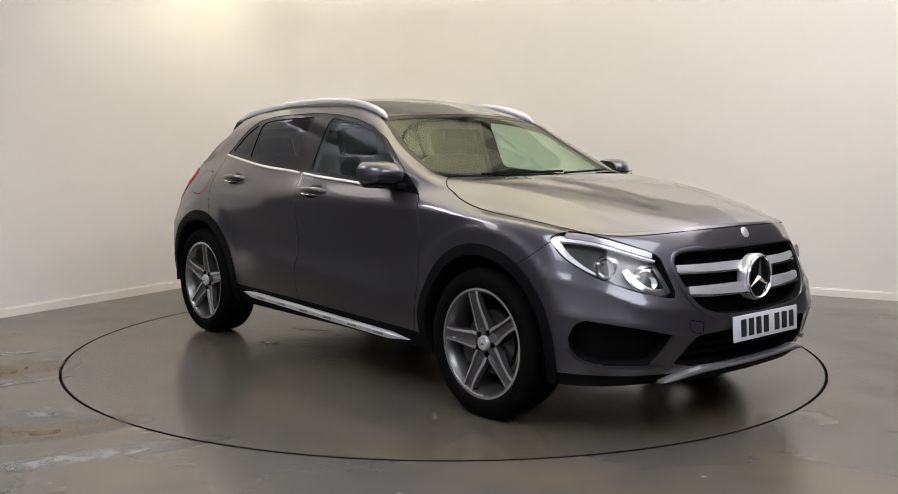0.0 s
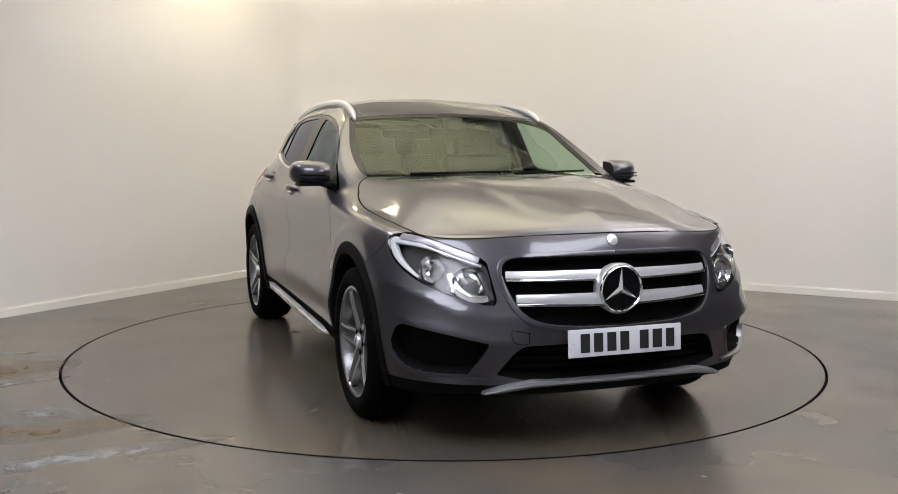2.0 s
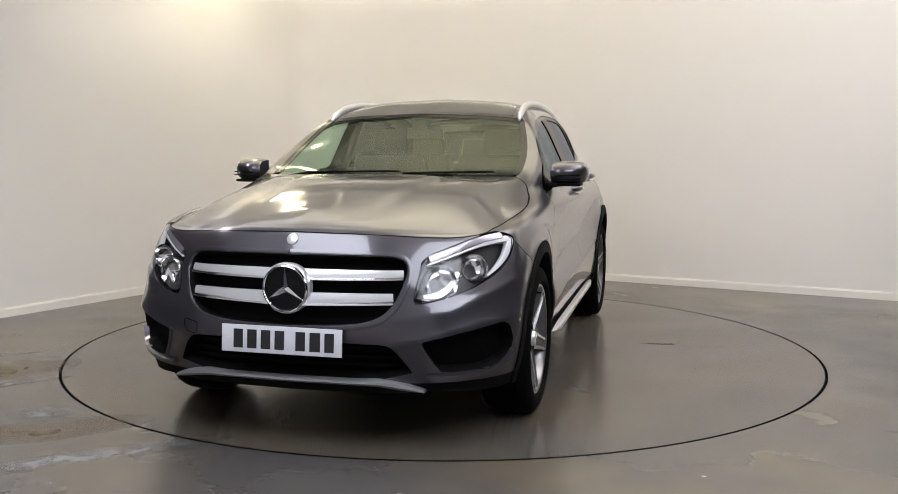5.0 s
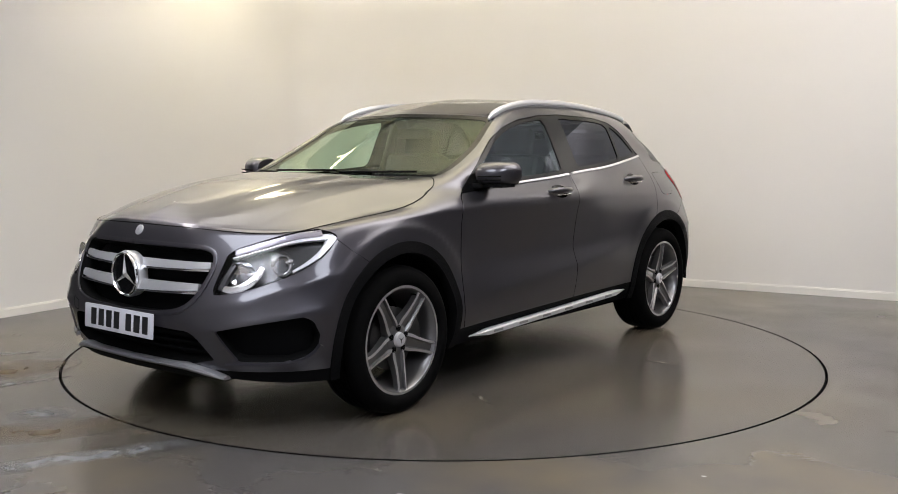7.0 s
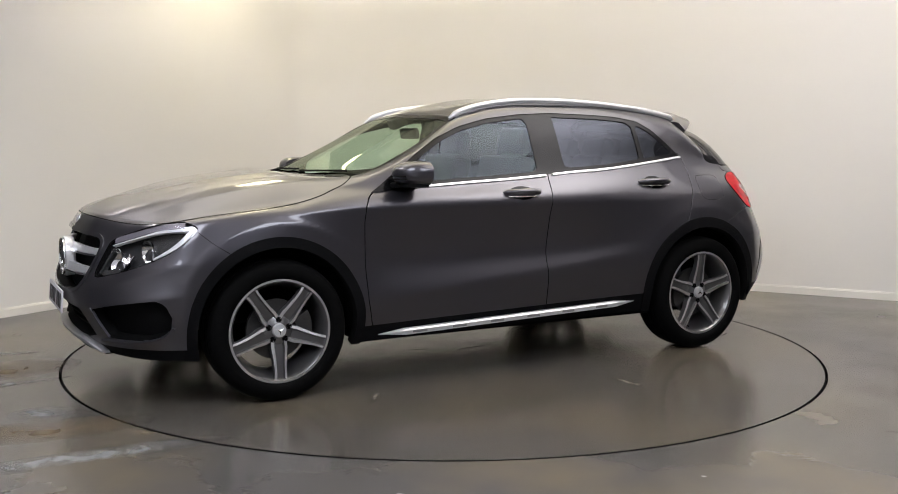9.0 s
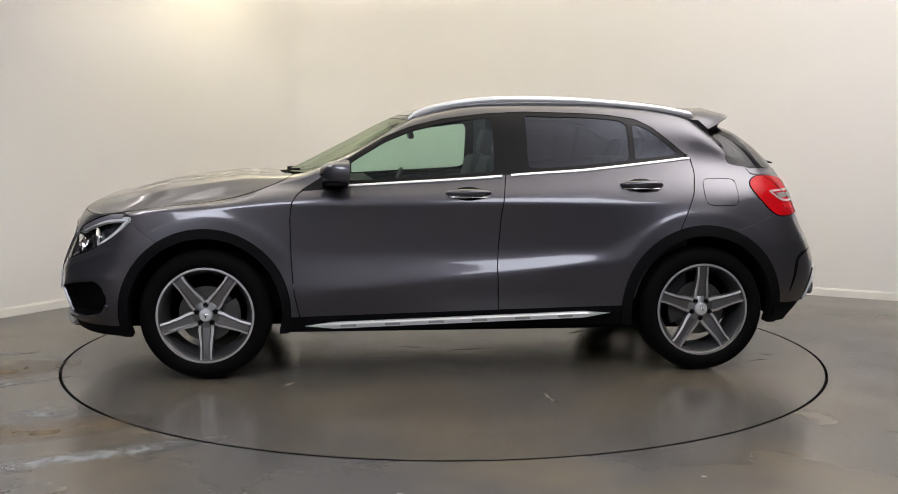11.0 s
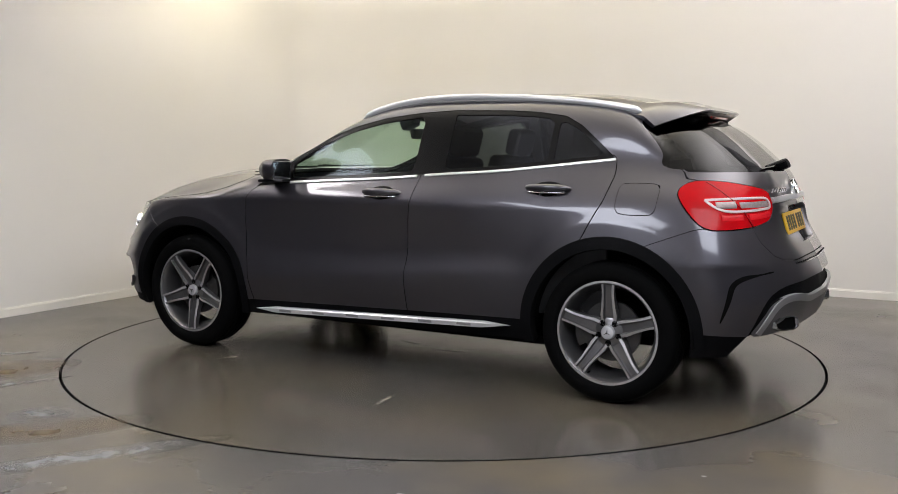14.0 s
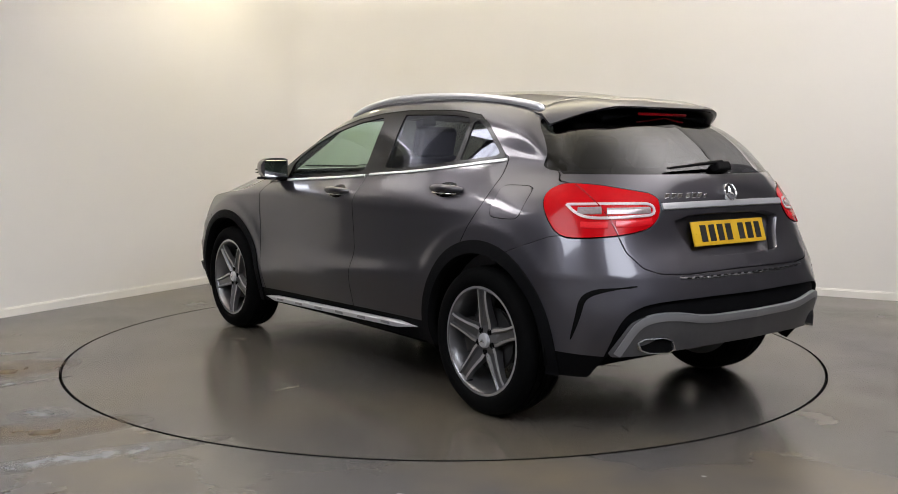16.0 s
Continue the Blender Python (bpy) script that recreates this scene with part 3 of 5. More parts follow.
def build_skin(nu=11, nv=9):
    grid = np.array(FEATURE_LINES)
    rows, cols = grid.shape[:2]
    step = np.linalg.norm(np.diff(grid, axis=1), axis=2)[:7].mean(0)
    tu = np.concatenate([[0], np.cumsum(step)])
    qu = np.concatenate([np.linspace(tu[i], tu[i + 1], nu, endpoint=False) for i in range(cols - 1)] + [[tu[-1]]])
    dense = np.stack([makima(tu, grid[r], qu) for r in range(rows)])
    stepv = np.linalg.norm(np.diff(grid, axis=0), axis=2)[:, 5:13].mean(1)
    tv = np.concatenate([[0], np.cumsum(stepv)])
    qv = np.concatenate([np.linspace(tv[i], tv[i + 1], nv, endpoint=False) for i in range(rows - 1)] + [[tv[-1]]])
    full = np.stack([makima(tv, dense[:, c], qv) for c in range(dense.shape[1])], axis=1)
    # fair the surface a little, keeping its outer lines
    for _ in range(6):
        f = full.copy()
        f[1:-1, 1:-1] = 0.5 * full[1:-1, 1:-1] + 0.125 * (full[2:, 1:-1] + full[:-2, 1:-1] + full[1:-1, 2:] + full[1:-1, :-2])
        f[-1, 1:-1] = 0.5 * full[-1, 1:-1] + 0.25 * (full[-1, 2:] + full[-1, :-2])
        f[:, 0], f[:, -1] = full[:, 0], full[:, -1]
        full = f
    X, Y, Z = full[..., 0], full[..., 1], full[..., 2]
    uu, vv = np.meshgrid(np.interp(qu, tu, np.arange(cols)), np.interp(qv, tv, np.arange(rows)))

    def step(a, lo, hi):
        t = np.clip((a - lo) / (hi - lo), 0, 1)
        return t * t * (3 - 2 * t)
    # fair the bonnet further, so that its reflections run straight
    soft_part = (step(vv, 6.5, 7.6) * (1 - step(uu, 4.7, 5.6)) * step(uu, 0.9, 2.0))[..., None]
    for _ in range(70):
        below = np.concatenate([full[1:], full[-2:-1] * (1, -1, 1)])
        f = full.copy()
        f[1:, 1:-1] = 0.5 * full[1:, 1:-1] + 0.125 * (below[1:, 1:-1] + full[:-1, 1:-1] + full[1:, 2:] + full[1:, :-2])
        full = full + (f - full) * soft_part
    X, Y, Z = full[..., 0], full[..., 1], full[..., 2]
    side = (vv < 6) & (vv > 0.8)
    upper = 0.931 - 0.06 * np.maximum(0, X - 0.95)
    d = 0.0055 * np.exp(-np.abs(Z - upper) / 0.035) * step(uu, 3.7, 4.6) * (1 - step(uu, 10.6, 12.0))
    lower = 0.478 + (0.695 - X) * 0.089
    d = d + 0.0045 * np.exp(-np.abs(Z - lower) / 0.045) * step(-X, -0.85, -0.55) * (1 - step(-X, 0.55, 1.0))
    d = d + 0.007 * np.exp(-np.abs(Z - 0.70) / 0.03) * step(uu, 12.6, 13.2) * (1 - step(uu, 14.2, 15.2))
    full[..., 1] += np.where(side, d, 0) * step(vv, 0.8, 1.4) * (1 - step(vv, 5.4, 6.0))
    for cx, reach, high in ((FRONT_AXLE, 0.515, 0.010), (REAR_AXLE, 0.525, 0.006)):
        rr = np.hypot(X - cx, Z - HUB_Z - 0.014)
        flare = high * np.where(rr < reach, 1.0, np.exp(-(rr - reach) / 0.022)) * step(Z, 0.52, 0.72)
        full[..., 1] += np.where(side, flare, 0) * (1 - step(vv, 4.6, 5.2))
    nose = step(uu, 1.2, 1.9) * (1 - step(uu, 3.6, 4.2)) * (vv < 4)
    sweep = np.interp(np.abs(Y), (.43, .50, .66, .80, .87), (.566, .566, .587, .655, .69))
    shelf = np.interp(np.abs(Y), (.43, .563, .673, .86), (.455, .474, .503, .545))
    ridge = (0.009 * np.exp(-np.abs(Z - sweep) / 0.026) + 0.011 * np.exp(-np.abs(Z - shelf) / 0.024)) * nose
    full[..., 0] += ridge * 0.75
    full[..., 1] += ridge * 0.6
    bonnet = (uu < 5.9) & (vv > 5.9)
    fold = 0.345 - 0.10 * (X - 1.15) / 0.8
    dome = 0.011 * (1 - step(np.abs(Y), fold - 0.015, fold + 0.05)) * (1 - step(X, 1.55, 2.02))
    edge = 0.005 * np.exp(-np.abs(np.abs(Y) - (0.63 - 0.07 * (X - 1.0))) / 0.04) * (1 - step(X, 1.7, 2.0))
    crown = 0.020 * (1 - step(np.abs(Y), 0.44, 0.76)) * (1 - step(X, 1.45, 2.08))
    full[..., 2] += np.where(bonnet, (dome + edge + crown) * step(X, 0.95, 1.25), 0)
    full[:, 0, 1] = full[:, -1, 1] = 0
    full[-1, :, 1] = 0
    du = np.gradient(full, axis=1)
    dv = np.gradient(full, axis=0)
    nrm = np.cross(du, dv)
    bad = np.linalg.norm(nrm, axis=2) < 1e-12
    nrm[bad] = (0, 0, 1)
    nrm /= np.linalg.norm(nrm, axis=2, keepdims=True)
    # on the middle plane normals have no sideways part
    for sl in ((slice(None), 0), (slice(None), -1), (-1, slice(None))):
        nrm[sl][..., 1] = 0
    nrm /= np.maximum(np.linalg.norm(nrm, axis=2, keepdims=True), 1e-9)
    R, C = full.shape[:2]
    data = np.concatenate([full, nrm, uu[..., None], vv[..., None]], axis=2).reshape(-1, 8)
    if data[R // 3 * C + C // 2, 4] < 0:
        data[:, 3:6] *= -1
        faces = [(r * C + c, (r + 1) * C + c, (r + 1) * C + c + 1, r * C + c + 1) for r in range(R - 1) for c in range(C - 1)]
    else:
        faces = [(r * C + c, r * C + c + 1, (r + 1) * C + c + 1, (r + 1) * C + c) for r in range(R - 1) for c in range(C - 1)]
    return Skin(data, faces)


def poly(pts, plane, smooth=0, where=None):
    """Signed distance to an outline in a plane ('xz', 'yz', 'xy' or 'uv', where a step of u or v counts as metres), within where."""
    if smooth:
        pts = chaikin(pts, smooth)
    P = np.array(pts, float)
    scale = np.array((0.36, 0.12)) if plane == "uv" else np.array((1.0, 1.0))
    P = P * scale

    def f(x, y, z, u, v):
        src = {"x": x, "y": y, "z": z, "u": u, "v": v}
        q = np.stack([src[plane[0]], src[plane[1]]], 1) * scale
        best = np.full(len(q), 1e9)
        inside = np.zeros(len(q), bool)
        for k in range(len(P)):
            a, b = P[k], P[(k + 1) % len(P)]
            e, w = b - a, q - a
            t = np.clip((w @ e) / max(e @ e, 1e-12), 0, 1)
            best = np.minimum(best, np.hypot(*(w - t[:, None] * e).T))
            cond = (a[1] > q[:, 1]) != (b[1] > q[:, 1])
            with np.errstate(divide="ignore", invalid="ignore"):
                xi = a[0] + (q[:, 1] - a[1]) / (b[1] - a[1] if b[1] != a[1] else 1e-12) * (b[0] - a[0])
            inside ^= cond & (q[:, 0] < xi)
        d = np.where(inside, -best, best)
        if where is not None:
            d = np.maximum(d, where(x, y, z, u, v))
        return d
    return f


def disc(cx, cz, r, where=None):
    def f(x, y, z, u, v):
        d = np.hypot(x - cx, z - cz) - r
        return np.maximum(d, where(x, y, z, u, v)) if where is not None else d
    return f


def panel(name, skin, mat, parent, side=0, depth=0.018, off=0.0, label=""):
    """A piece of skin as an object. side 1: the left one; -1: the right one; 0: both halves in one. Its edge is turned
    in by depth and blackened there for the gaps' shade.
    """
    d, faces = skin.data, skin.faces
    pos, nor = d[:, :3] + d[:, 3:6] * off, d[:, 3:6]
    mir = np.array((1, -1, 1))
    if side == -1:
        pos, nor, faces = pos * mir, nor * mir, [f[::-1] for f in faces]
    elif side == 0:
        n = len(pos)
        remap = {i: (i if abs(pos[i, 1]) < 1e-5 else n + i) for i in range(n)}
        faces = list(faces) + [tuple(remap[i] for i in f[::-1]) for f in faces]
        pos, nor = np.concatenate([pos, pos * mir]), np.concatenate([nor, nor * mir])
    verts, norms, faces = list(map(tuple, pos)), list(map(tuple, nor)), list(faces)
    deep = set()
    if depth:
        count = {}
        for f in faces:
            for k in range(len(f)):
                a, b = f[k], f[(k + 1) % len(f)]
                count[(a, b)] = count.get((a, b), 0) + 1
        rim = [(a, b) for (a, b) in count if (b, a) not in count]
        outward = {}
        for a, b in rim:
            e = np.array(verts[b]) - np.array(verts[a])
            o = np.cross(e, nor[a])
            o = o / max(np.linalg.norm(o), 1e-9)
            for i in (a, b):
                outward[i] = outward.get(i, 0) + o
        top, low = {}, {}
        for i, o in outward.items():
            o = o / max(np.linalg.norm(o), 1e-9)
            top[i] = len(verts)
            verts.append(tuple(np.array(verts[i]) + o * 0.0008 - nor[i] * 0.0012))
            norms.append(tuple((o + nor[i]) / 1.41))
            low[i] = len(verts)
            verts.append(tuple(np.array(verts[i]) + o * 0.0008 - nor[i] * depth))
            norms.append(tuple(o))
        for a, b in rim:
            faces.append((b, a, top[a], top[b]))
            deep.add(len(faces))
            faces.append((top[b], top[a], low[a], low[b]))
    used = sorted({i for f in faces for i in f})
    idx = {o: k for k, o in enumerate(used)}
    ob = link_mesh(name, [verts[i] for i in used], [tuple(idx[i] for i in f) for f in faces], mat, parent, label,
                   normals=[norms[i] for i in used])
    # deep edge faces are black, to paint shade into the shut lines
    if deep:
        ob.data.materials.append(M_SEALSHADE)
        for k in deep:
            ob.data.polygons[k].material_index = 1
    return ob


# ---- the car ----
car = new("car")
tagged(car, "dark grey metallic compact crossover car with silver roof rails", "car")
SKIN = build_skin()


def nearest(i, j, a, b, keep):
    """The skin's place and normal where its coordinates i and j are a and b, among the points that keep allows."""
    d = SKIN.data
    r = (d[:, i] - a) ** 2 + (d[:, j] - b) ** 2 + np.where(keep(d), 0, 100)
    k = np.argsort(r)[:5]
    w = 1 / (r[k] + 1e-6)
    out = (d[k] * w[:, None]).sum(0) / w.sum()
    p = Vector(out[:3])
    p[i], p[j] = a, b
    return p, Vector(out[3:6]).normalized()


def on_side(x, z):
    return nearest(0, 2, x, z, lambda d: (d[:, 1] > 0.5) & (d[:, 7] < 8))


def on_front(y, z):
    return nearest(1, 2, y, z, lambda d: d[:, 0] > 1.6)


def on_rear(y, z):
    return nearest(1, 2, y, z, lambda d: d[:, 0] < -1.5)


def on_grid(u, v, nu=11, nv=9):
    """The skin between its grid points, by feature line and column."""
    c = 16 * nu + 1
    i, j = min(int(u * nu), 16 * nu - 1), min(int(v * nv), 10 * nv - 1)
    f, g = u * nu - i, v * nv - j
    d = SKIN.data
    q = (d[j * c + i] * (1 - f) + d[j * c + i + 1] * f) * (1 - g) + (d[(j + 1) * c + i] * (1 - f) + d[(j + 1) * c + i + 1] * f) * g
    return Vector(q[:3]), Vector(q[3:6]).normalized()


def on_top(x, y):
    return nearest(0, 1, x, y, lambda d: d[:, 7] > 6.5)


def mirrored(verts):
    return [Vector((v[0], -v[1], v[2])) for v in verts]


def cut_body():
    """Parts the skin along its shut lines and openings, and makes each piece an object."""
    gap = 0.0065
    front = lambda x, y, z, u, v: 1.55 - x
    rear = lambda x, y, z, u, v: x + 1.40
    s = SKIN
    # wheel openings and the plastic round them
    for cx in (FRONT_AXLE, REAR_AXLE):
        _, s = s.split(disc(cx, HUB_Z + 0.010, 0.400, lambda x, y, z, u, v: (v - 5) * 0.1))
        clad, s = s.split(disc(cx, HUB_Z + 0.014, 0.447 if cx > 0 else 0.455, lambda x, y, z, u, v: (v - 5) * 0.1))
        for side in (1, -1):
            panel("arch_trim", clad, M_BLACK, car, side, 0.05, 0.007, "black plastic wheel arch trim")
    # sills
    sill, s = s.take(poly([(.99, .1), (.99, .325), (-.99, .375), (-.99, .1)], "xz"), 0.004)
    for side in (1, -1):
        panel("sill", sill, M_BLACK, car, side, 0.06, -0.006, "black plastic side sill")
    # front openings
    hole, s = s.split(poly([(-.2, .803), (.30, .802), (.43, .800), (.485, .775), (.482, .71), (.445, .61), (.38, .553), (.22, .527), (-.2, .522)], "yz", 2, front))
    panel("grille_backing", hole, M_BLACK, car, 0, 0, -0.075, "black recess behind the grille")
    hole, s = s.split(poly([(-.2, .463), (.40, .463), (.45, .445), (.535, .306), (-.2, .306)], "yz", 1, front))
    panel("intake_backing", hole, M_BLACK, car, 0, 0, -0.07, "black lower air intake")
    hole, s = s.split(poly([(.545, .468), (.57, .472), (.69, .500), (.80, .522), (.84, .530), (.858, .51), (.866, .45), (.856, .395), (.838, .362), (.78, .336), (.63, .336), (.605, .345)], "yz", 0, front))
    for side in (1, -1):
        panel("side_intake", hole, M_BLACK, car, side, 0, -0.06, "black side air intake")
    lamp_f, s = s.take(poly([(.512, .614), (.528, .73), (.532, .793), (.66, .845), (.75, .884), (.805, .876), (.838, .854), (.838, .782), (.803, .724), (.746, .682), (.668, .647), (.58, .624)], "yz", 1, front), 0.006)
    low, s = s.take(poly([(1.5, .1), (1.5, .29), (2.5, .29), (2.5, .1)], "xz"), 0.004)
    panel("front_valance", low, M_BLACK, car, 0, 0.03, -0.004, "black plastic lower edge of the front bumper")
    # bonnet, cowl, windscreen
    hood, s = s.take(poly([(-1, 5.02), (2.2, 5.02), (2.8, 5.5), (3.2, 5.94), (4.3, 5.80), (5.3, 5.74), (5.68, 6.0), (5.86, 6.8), (5.95, 8.0), (5.97, 13), (-1, 13)], "uv"), gap)
    # black strips over the seam stand for the shade in its narrow gap
    for side in (1, -1):
        seam = along([(0.001, 5.02), (1.1, 5.02), (2.2, 5.02), (2.8, 5.5), (3.2, 5.94), (4.3, 5.80), (5.3, 5.74), (5.68, 6.0), (5.86, 6.8), (5.95, 8.0)], 70)
        part("bonnet_shut_line", strip_on(on_grid, seam, 0.0030, 0.0012, 0.004, side), M_SEALSHADE, car, "black strip for the shade in the bonnet's shut line")
    panel("bonnet", hood, M_PAINT, car, 0, 0.02, 0, "long grey bonnet with two raised folds")
    cowl, s = s.split(poly([(5.9, 7.9), (6.12, 7.95), (6.12, 13), (5.9, 13)], "uv"))
    panel("cowl", cowl, M_BLACK, car, 0, 0.01, -0.02, "black plastic cowl under the windscreen")
    screen, s = s.split(poly([(6.05, 7.9), (7.93, 7.9), (7.93, 13), (6.05, 13)], "uv"))
    glass, band = screen.split(poly([(5.5, 8.10), (7.80, 8.10), (7.84, 13), (5.5, 13)], "uv"))
    g = panel("windscreen", glass, M_SCREEN, car, 0, 0, -0.004, "clear slightly green windscreen")
    g.visible_shadow = False
    panel("windscreen_seal", band, M_GLOSSBLACK, car, 0, 0.006, -0.002, "black band round the windscreen")
    # side windows
    below_roof = lambda x, y, z, u, v: (v - 7.7) * 0.1
    dlo = [(.82, 1.012), (.70, 1.10), (.56, 1.195), (.41, 1.284), (.254, 1.348), (.065, 1.394), (-.158, 1.422), (-.381, 1.434), (-.70, 1.428), (-.86, 1.419),
           (-1.02, 1.396), (-1.114, 1.348), (-1.204, 1.276), (-1.31, 1.184), (-1.0, 1.15), (-.683, 1.116), (-.372, 1.096), (-.062, 1.071), (.278, 1.052), (.554, 1.036)]
    frame_s, s = s.take(poly(dlo, "xz", 0, below_roof), 0.003)
    inner = poly(dlo, "xz", 0, below_roof)
    pane = {}
    for name, lo, hi in (("front", -.20, .60), ("rear", -.965, -.385), ("quarter", -1.5, -.995)):
        fn = lambda x, y, z, u, v, lo=lo, hi=hi: np.maximum(np.maximum(inner(x, y, z, u, v) + 0.022, x - hi - (z - 1.1) * 0.0), lo - x)
        pane[name], frame_s = frame_s.split(fn)
    # doors
    door_a, s = s.take(poly([(.78, 1.04), (.865, .985), (.892, .94), (.903, .855), (.898, .62), (.885, .46), (.851, .30), (-.213, .30), (-.202, .582), (-.221, .86), (-.262, 1.13)], "xz", 0, below_roof), gap)
    door_b, s = s.take(poly([(-.213, .30), (-.202, .582), (-.221, .86), (-.262, 1.13), (-1.316, 1.20), (-1.328, 1.105), (-1.30, .983), (-1.214, .801), (-1.0, .45), (-.93, .30)], "xz", 0, below_roof), gap)
    flap, s = s.take(poly([(-1.361, .955), (-1.363, 1.05), (-1.38, 1.067), (-1.545, 1.067), (-1.561, 1.05), (-1.558, .935), (-1.54, .919), (-1.38, .919)], "xz", 2, lambda x, y, z, u, v: 0.6 - y), 0.004)
    # tail
    lamp_r, s = s.take(poly([(.425, 1.035), (.44, .955), (.495, .897), (.62, .870), (.78, .854), (.86, .86), (.86, .95), (.82, 1.04), (.75, 1.083), (.66, 1.083), (.55, 1.060)], "yz", 1, poly([(-1.64, 1.02), (-1.652, 1.06), (-1.72, 1.089), (-2.2, 1.089), (-2.2, .84), (-1.84, .85), (-1.765, .872), (-1.69, .95)], "xz", 2)), 0.006)
    rglass, s = s.split(poly([(-.2, 1.118), (.60, 1.122), (.69, 1.135), (.66, 1.20), (.60, 1.33), (.575, 1.365), (.50, 1.39), (-.2, 1.42)], "yz", 0, rear))
    pillar, s = s.split(poly([(-1.43, 1.350), (-1.50, 1.27), (-1.60, 1.165), (-1.665, 1.122), (-2.0, 1.122), (-2.0, 1.41), (-1.56, 1.41)], "xz", 0, lambda x, y, z, u, v: 0.40 - y))
    band_r, s = s.split(poly([(-.2, .606), (.43, .608), (.60, .596), (.685, .56), (.722, .49), (.735, .36), (.735, .1), (-.2, .1)], "yz", 1, rear))
    silver, band_r = band_r.split(poly([(-.2, .521), (.24, .521), (.37, .528), (.43, .540), (.52, .550), (.62, .545), (.68, .515), (.712, .43), (.73, .36), (.60, .372), (.45, .388), (-.2, .392)], "yz", 1))
    _, band_r = band_r.split(poly([(-.2, .395), (.45, .390), (.60, .376), (.72, .36), (.74, .1), (-.2, .1)], "yz"))
    gate, s = s.take(poly([(-.2, .712), (.40, .703), (.53, .712), (.588, .735), (.637, .80), (.65, .88), (.66, .95), (.68, 1.06), (.715, 1.10), (.72, 1.30), (.60, 1.43), (-.2, 1.47)], "yz", 0, poly([(-1.425, 1.355), (-1.495, 1.27), (-1.595, 1.165), (-1.66, 1.115), (-1.66, .60), (-2.4, .60), (-2.4, 1.60), (-1.30, 1.60), (-1.36, 1.45)], "xz")), gap)
    rlow, s = s.take(poly([(-1.5, .1), (-1.5, .36), (-1.80, .375), (-2.5, .33), (-2.5, .1)], "xz"), 0.004)
    bump_f, s = s.take(poly([(1.80, .90), (1.66, .78), (1.56, .715), (1.50, .70), (1.50, 0), (2.5, 0), (2.5, 1.0), (1.80, 1.0)], "xz", 0, lambda x, y, z, u, v: (v - 6) * 0.1), 0.004)
    bump_r, s = s.take(poly([(-1.5, .765), (-1.553, .788), (-1.748, .861), (-1.95, .875), (-2.5, .87), (-2.5, 0), (-1.5, 0)], "xz"), 0.004)
    roof, s = s.take(poly([(8.0, 8.25), (12.05, 8.25), (12.05, 13), (8.0, 13)], "uv"), 0.003)
    panel("body_shell", s, M_PAINT, car, 0, 0.03, 0, "grey metallic body shell with fenders and pillars")
    panel("roof", roof, M_PAINT, car, 0, 0.012)
    panel("front_bumper", bump_f, M_PAINT, car, 0, 0.07)
    panel("rear_bumper", bump_r, M_PAINT, car, 0, 0.05)
    for side in (1, -1):
        panel("rear_valance", rlow, M_BLACK, car, side, 0.04, -0.004, "black plastic lower edge of the rear bumper")
    panel("bumper_insert", band_r, M_BLACK, car, 0, 0.02, -0.02, "black plastic insert of the rear bumper")
    df = panel("diffuser", silver, M_SKIDGREY, car, 0, 0.12, 0.0, "dark grey rear diffuser with a silver edge")
    for side in (1, -1):
        edge = along([(.0, .508), (.24, .508), (.36, .515), (.43, .528), (.52, .537), (.60, .531), (.652, .503), (.684, .42), (.694, .375)], 44)
        part("diffuser_edge", strip_on(on_rear, edge, 0.019, 0.005, 0.016, side), M_SKIDEDGE, df, "raised satin silver edge")
    tail_pipes(df)
    dent, gate = gate.split(poly([(-.2, .955), (.388, .948), (.338, .84), (.300, .778), (.27, .768), (-.2, .766)], "yz", 1))
    tail = panel("tailgate", gate, M_PAINT, car, 0, 0.048)
    tail.data.materials[1] = M_PAINT
    panel("plate_recess", dent, M_PAINT, tail, 0, 0.0, -0.050, "recessed number plate panel")
    panel("rear_window", rglass, M_REARGLASS, tail, 0, 0, -0.004, "dark tinted rear window")
    doors = {}
    for side in (1, -1):
        panel("pillar_trim", pillar, M_GLOSSBLACK, tail, side, 0.01, 0.001, "gloss black trim beside the rear window")
        fd = panel("front_door", door_a, M_PAINT, car, side, 0.03)
        rd = panel("rear_door", door_b, M_PAINT, car, side, 0.03)
        doors[side] = (fd, rd)
        panel("window_frame", frame_s, M_GLOSSBLACK, car, side, 0.01, -0.003, "gloss black window surround")
        w = panel("window", pane["front"], M_GLASS, fd, side, 0, -0.008, "clear greenish side window")
        w.visible_shadow = False
        panel("window", pane["rear"], M_PRIVACY, rd, side, 0, -0.008, "dark tinted rear side window")
        panel("quarter_window", pane["quarter"], M_PRIVACY, rd, side, 0, -0.008, "dark tinted quarter window")
        if side == 1:
            panel("fuel_flap", flap, M_PAINT, car, side, 0.01, 0.001, "rounded fuel filler flap")
        else:
            panel("quarter_patch", flap, M_PAINT, car, side, 0.0, 0.0)
        hl = panel("headlamp", lamp_f, M_LENS, car, side, 0.006, -0.001, "clear headlamp with chrome reflectors")
        hl.visible_shadow = False
        panel("housing", lamp_f, M_LAMPHOUSE, hl, side, 0, -0.055, "black headlamp housing")
        headlamp_parts(hl, side)
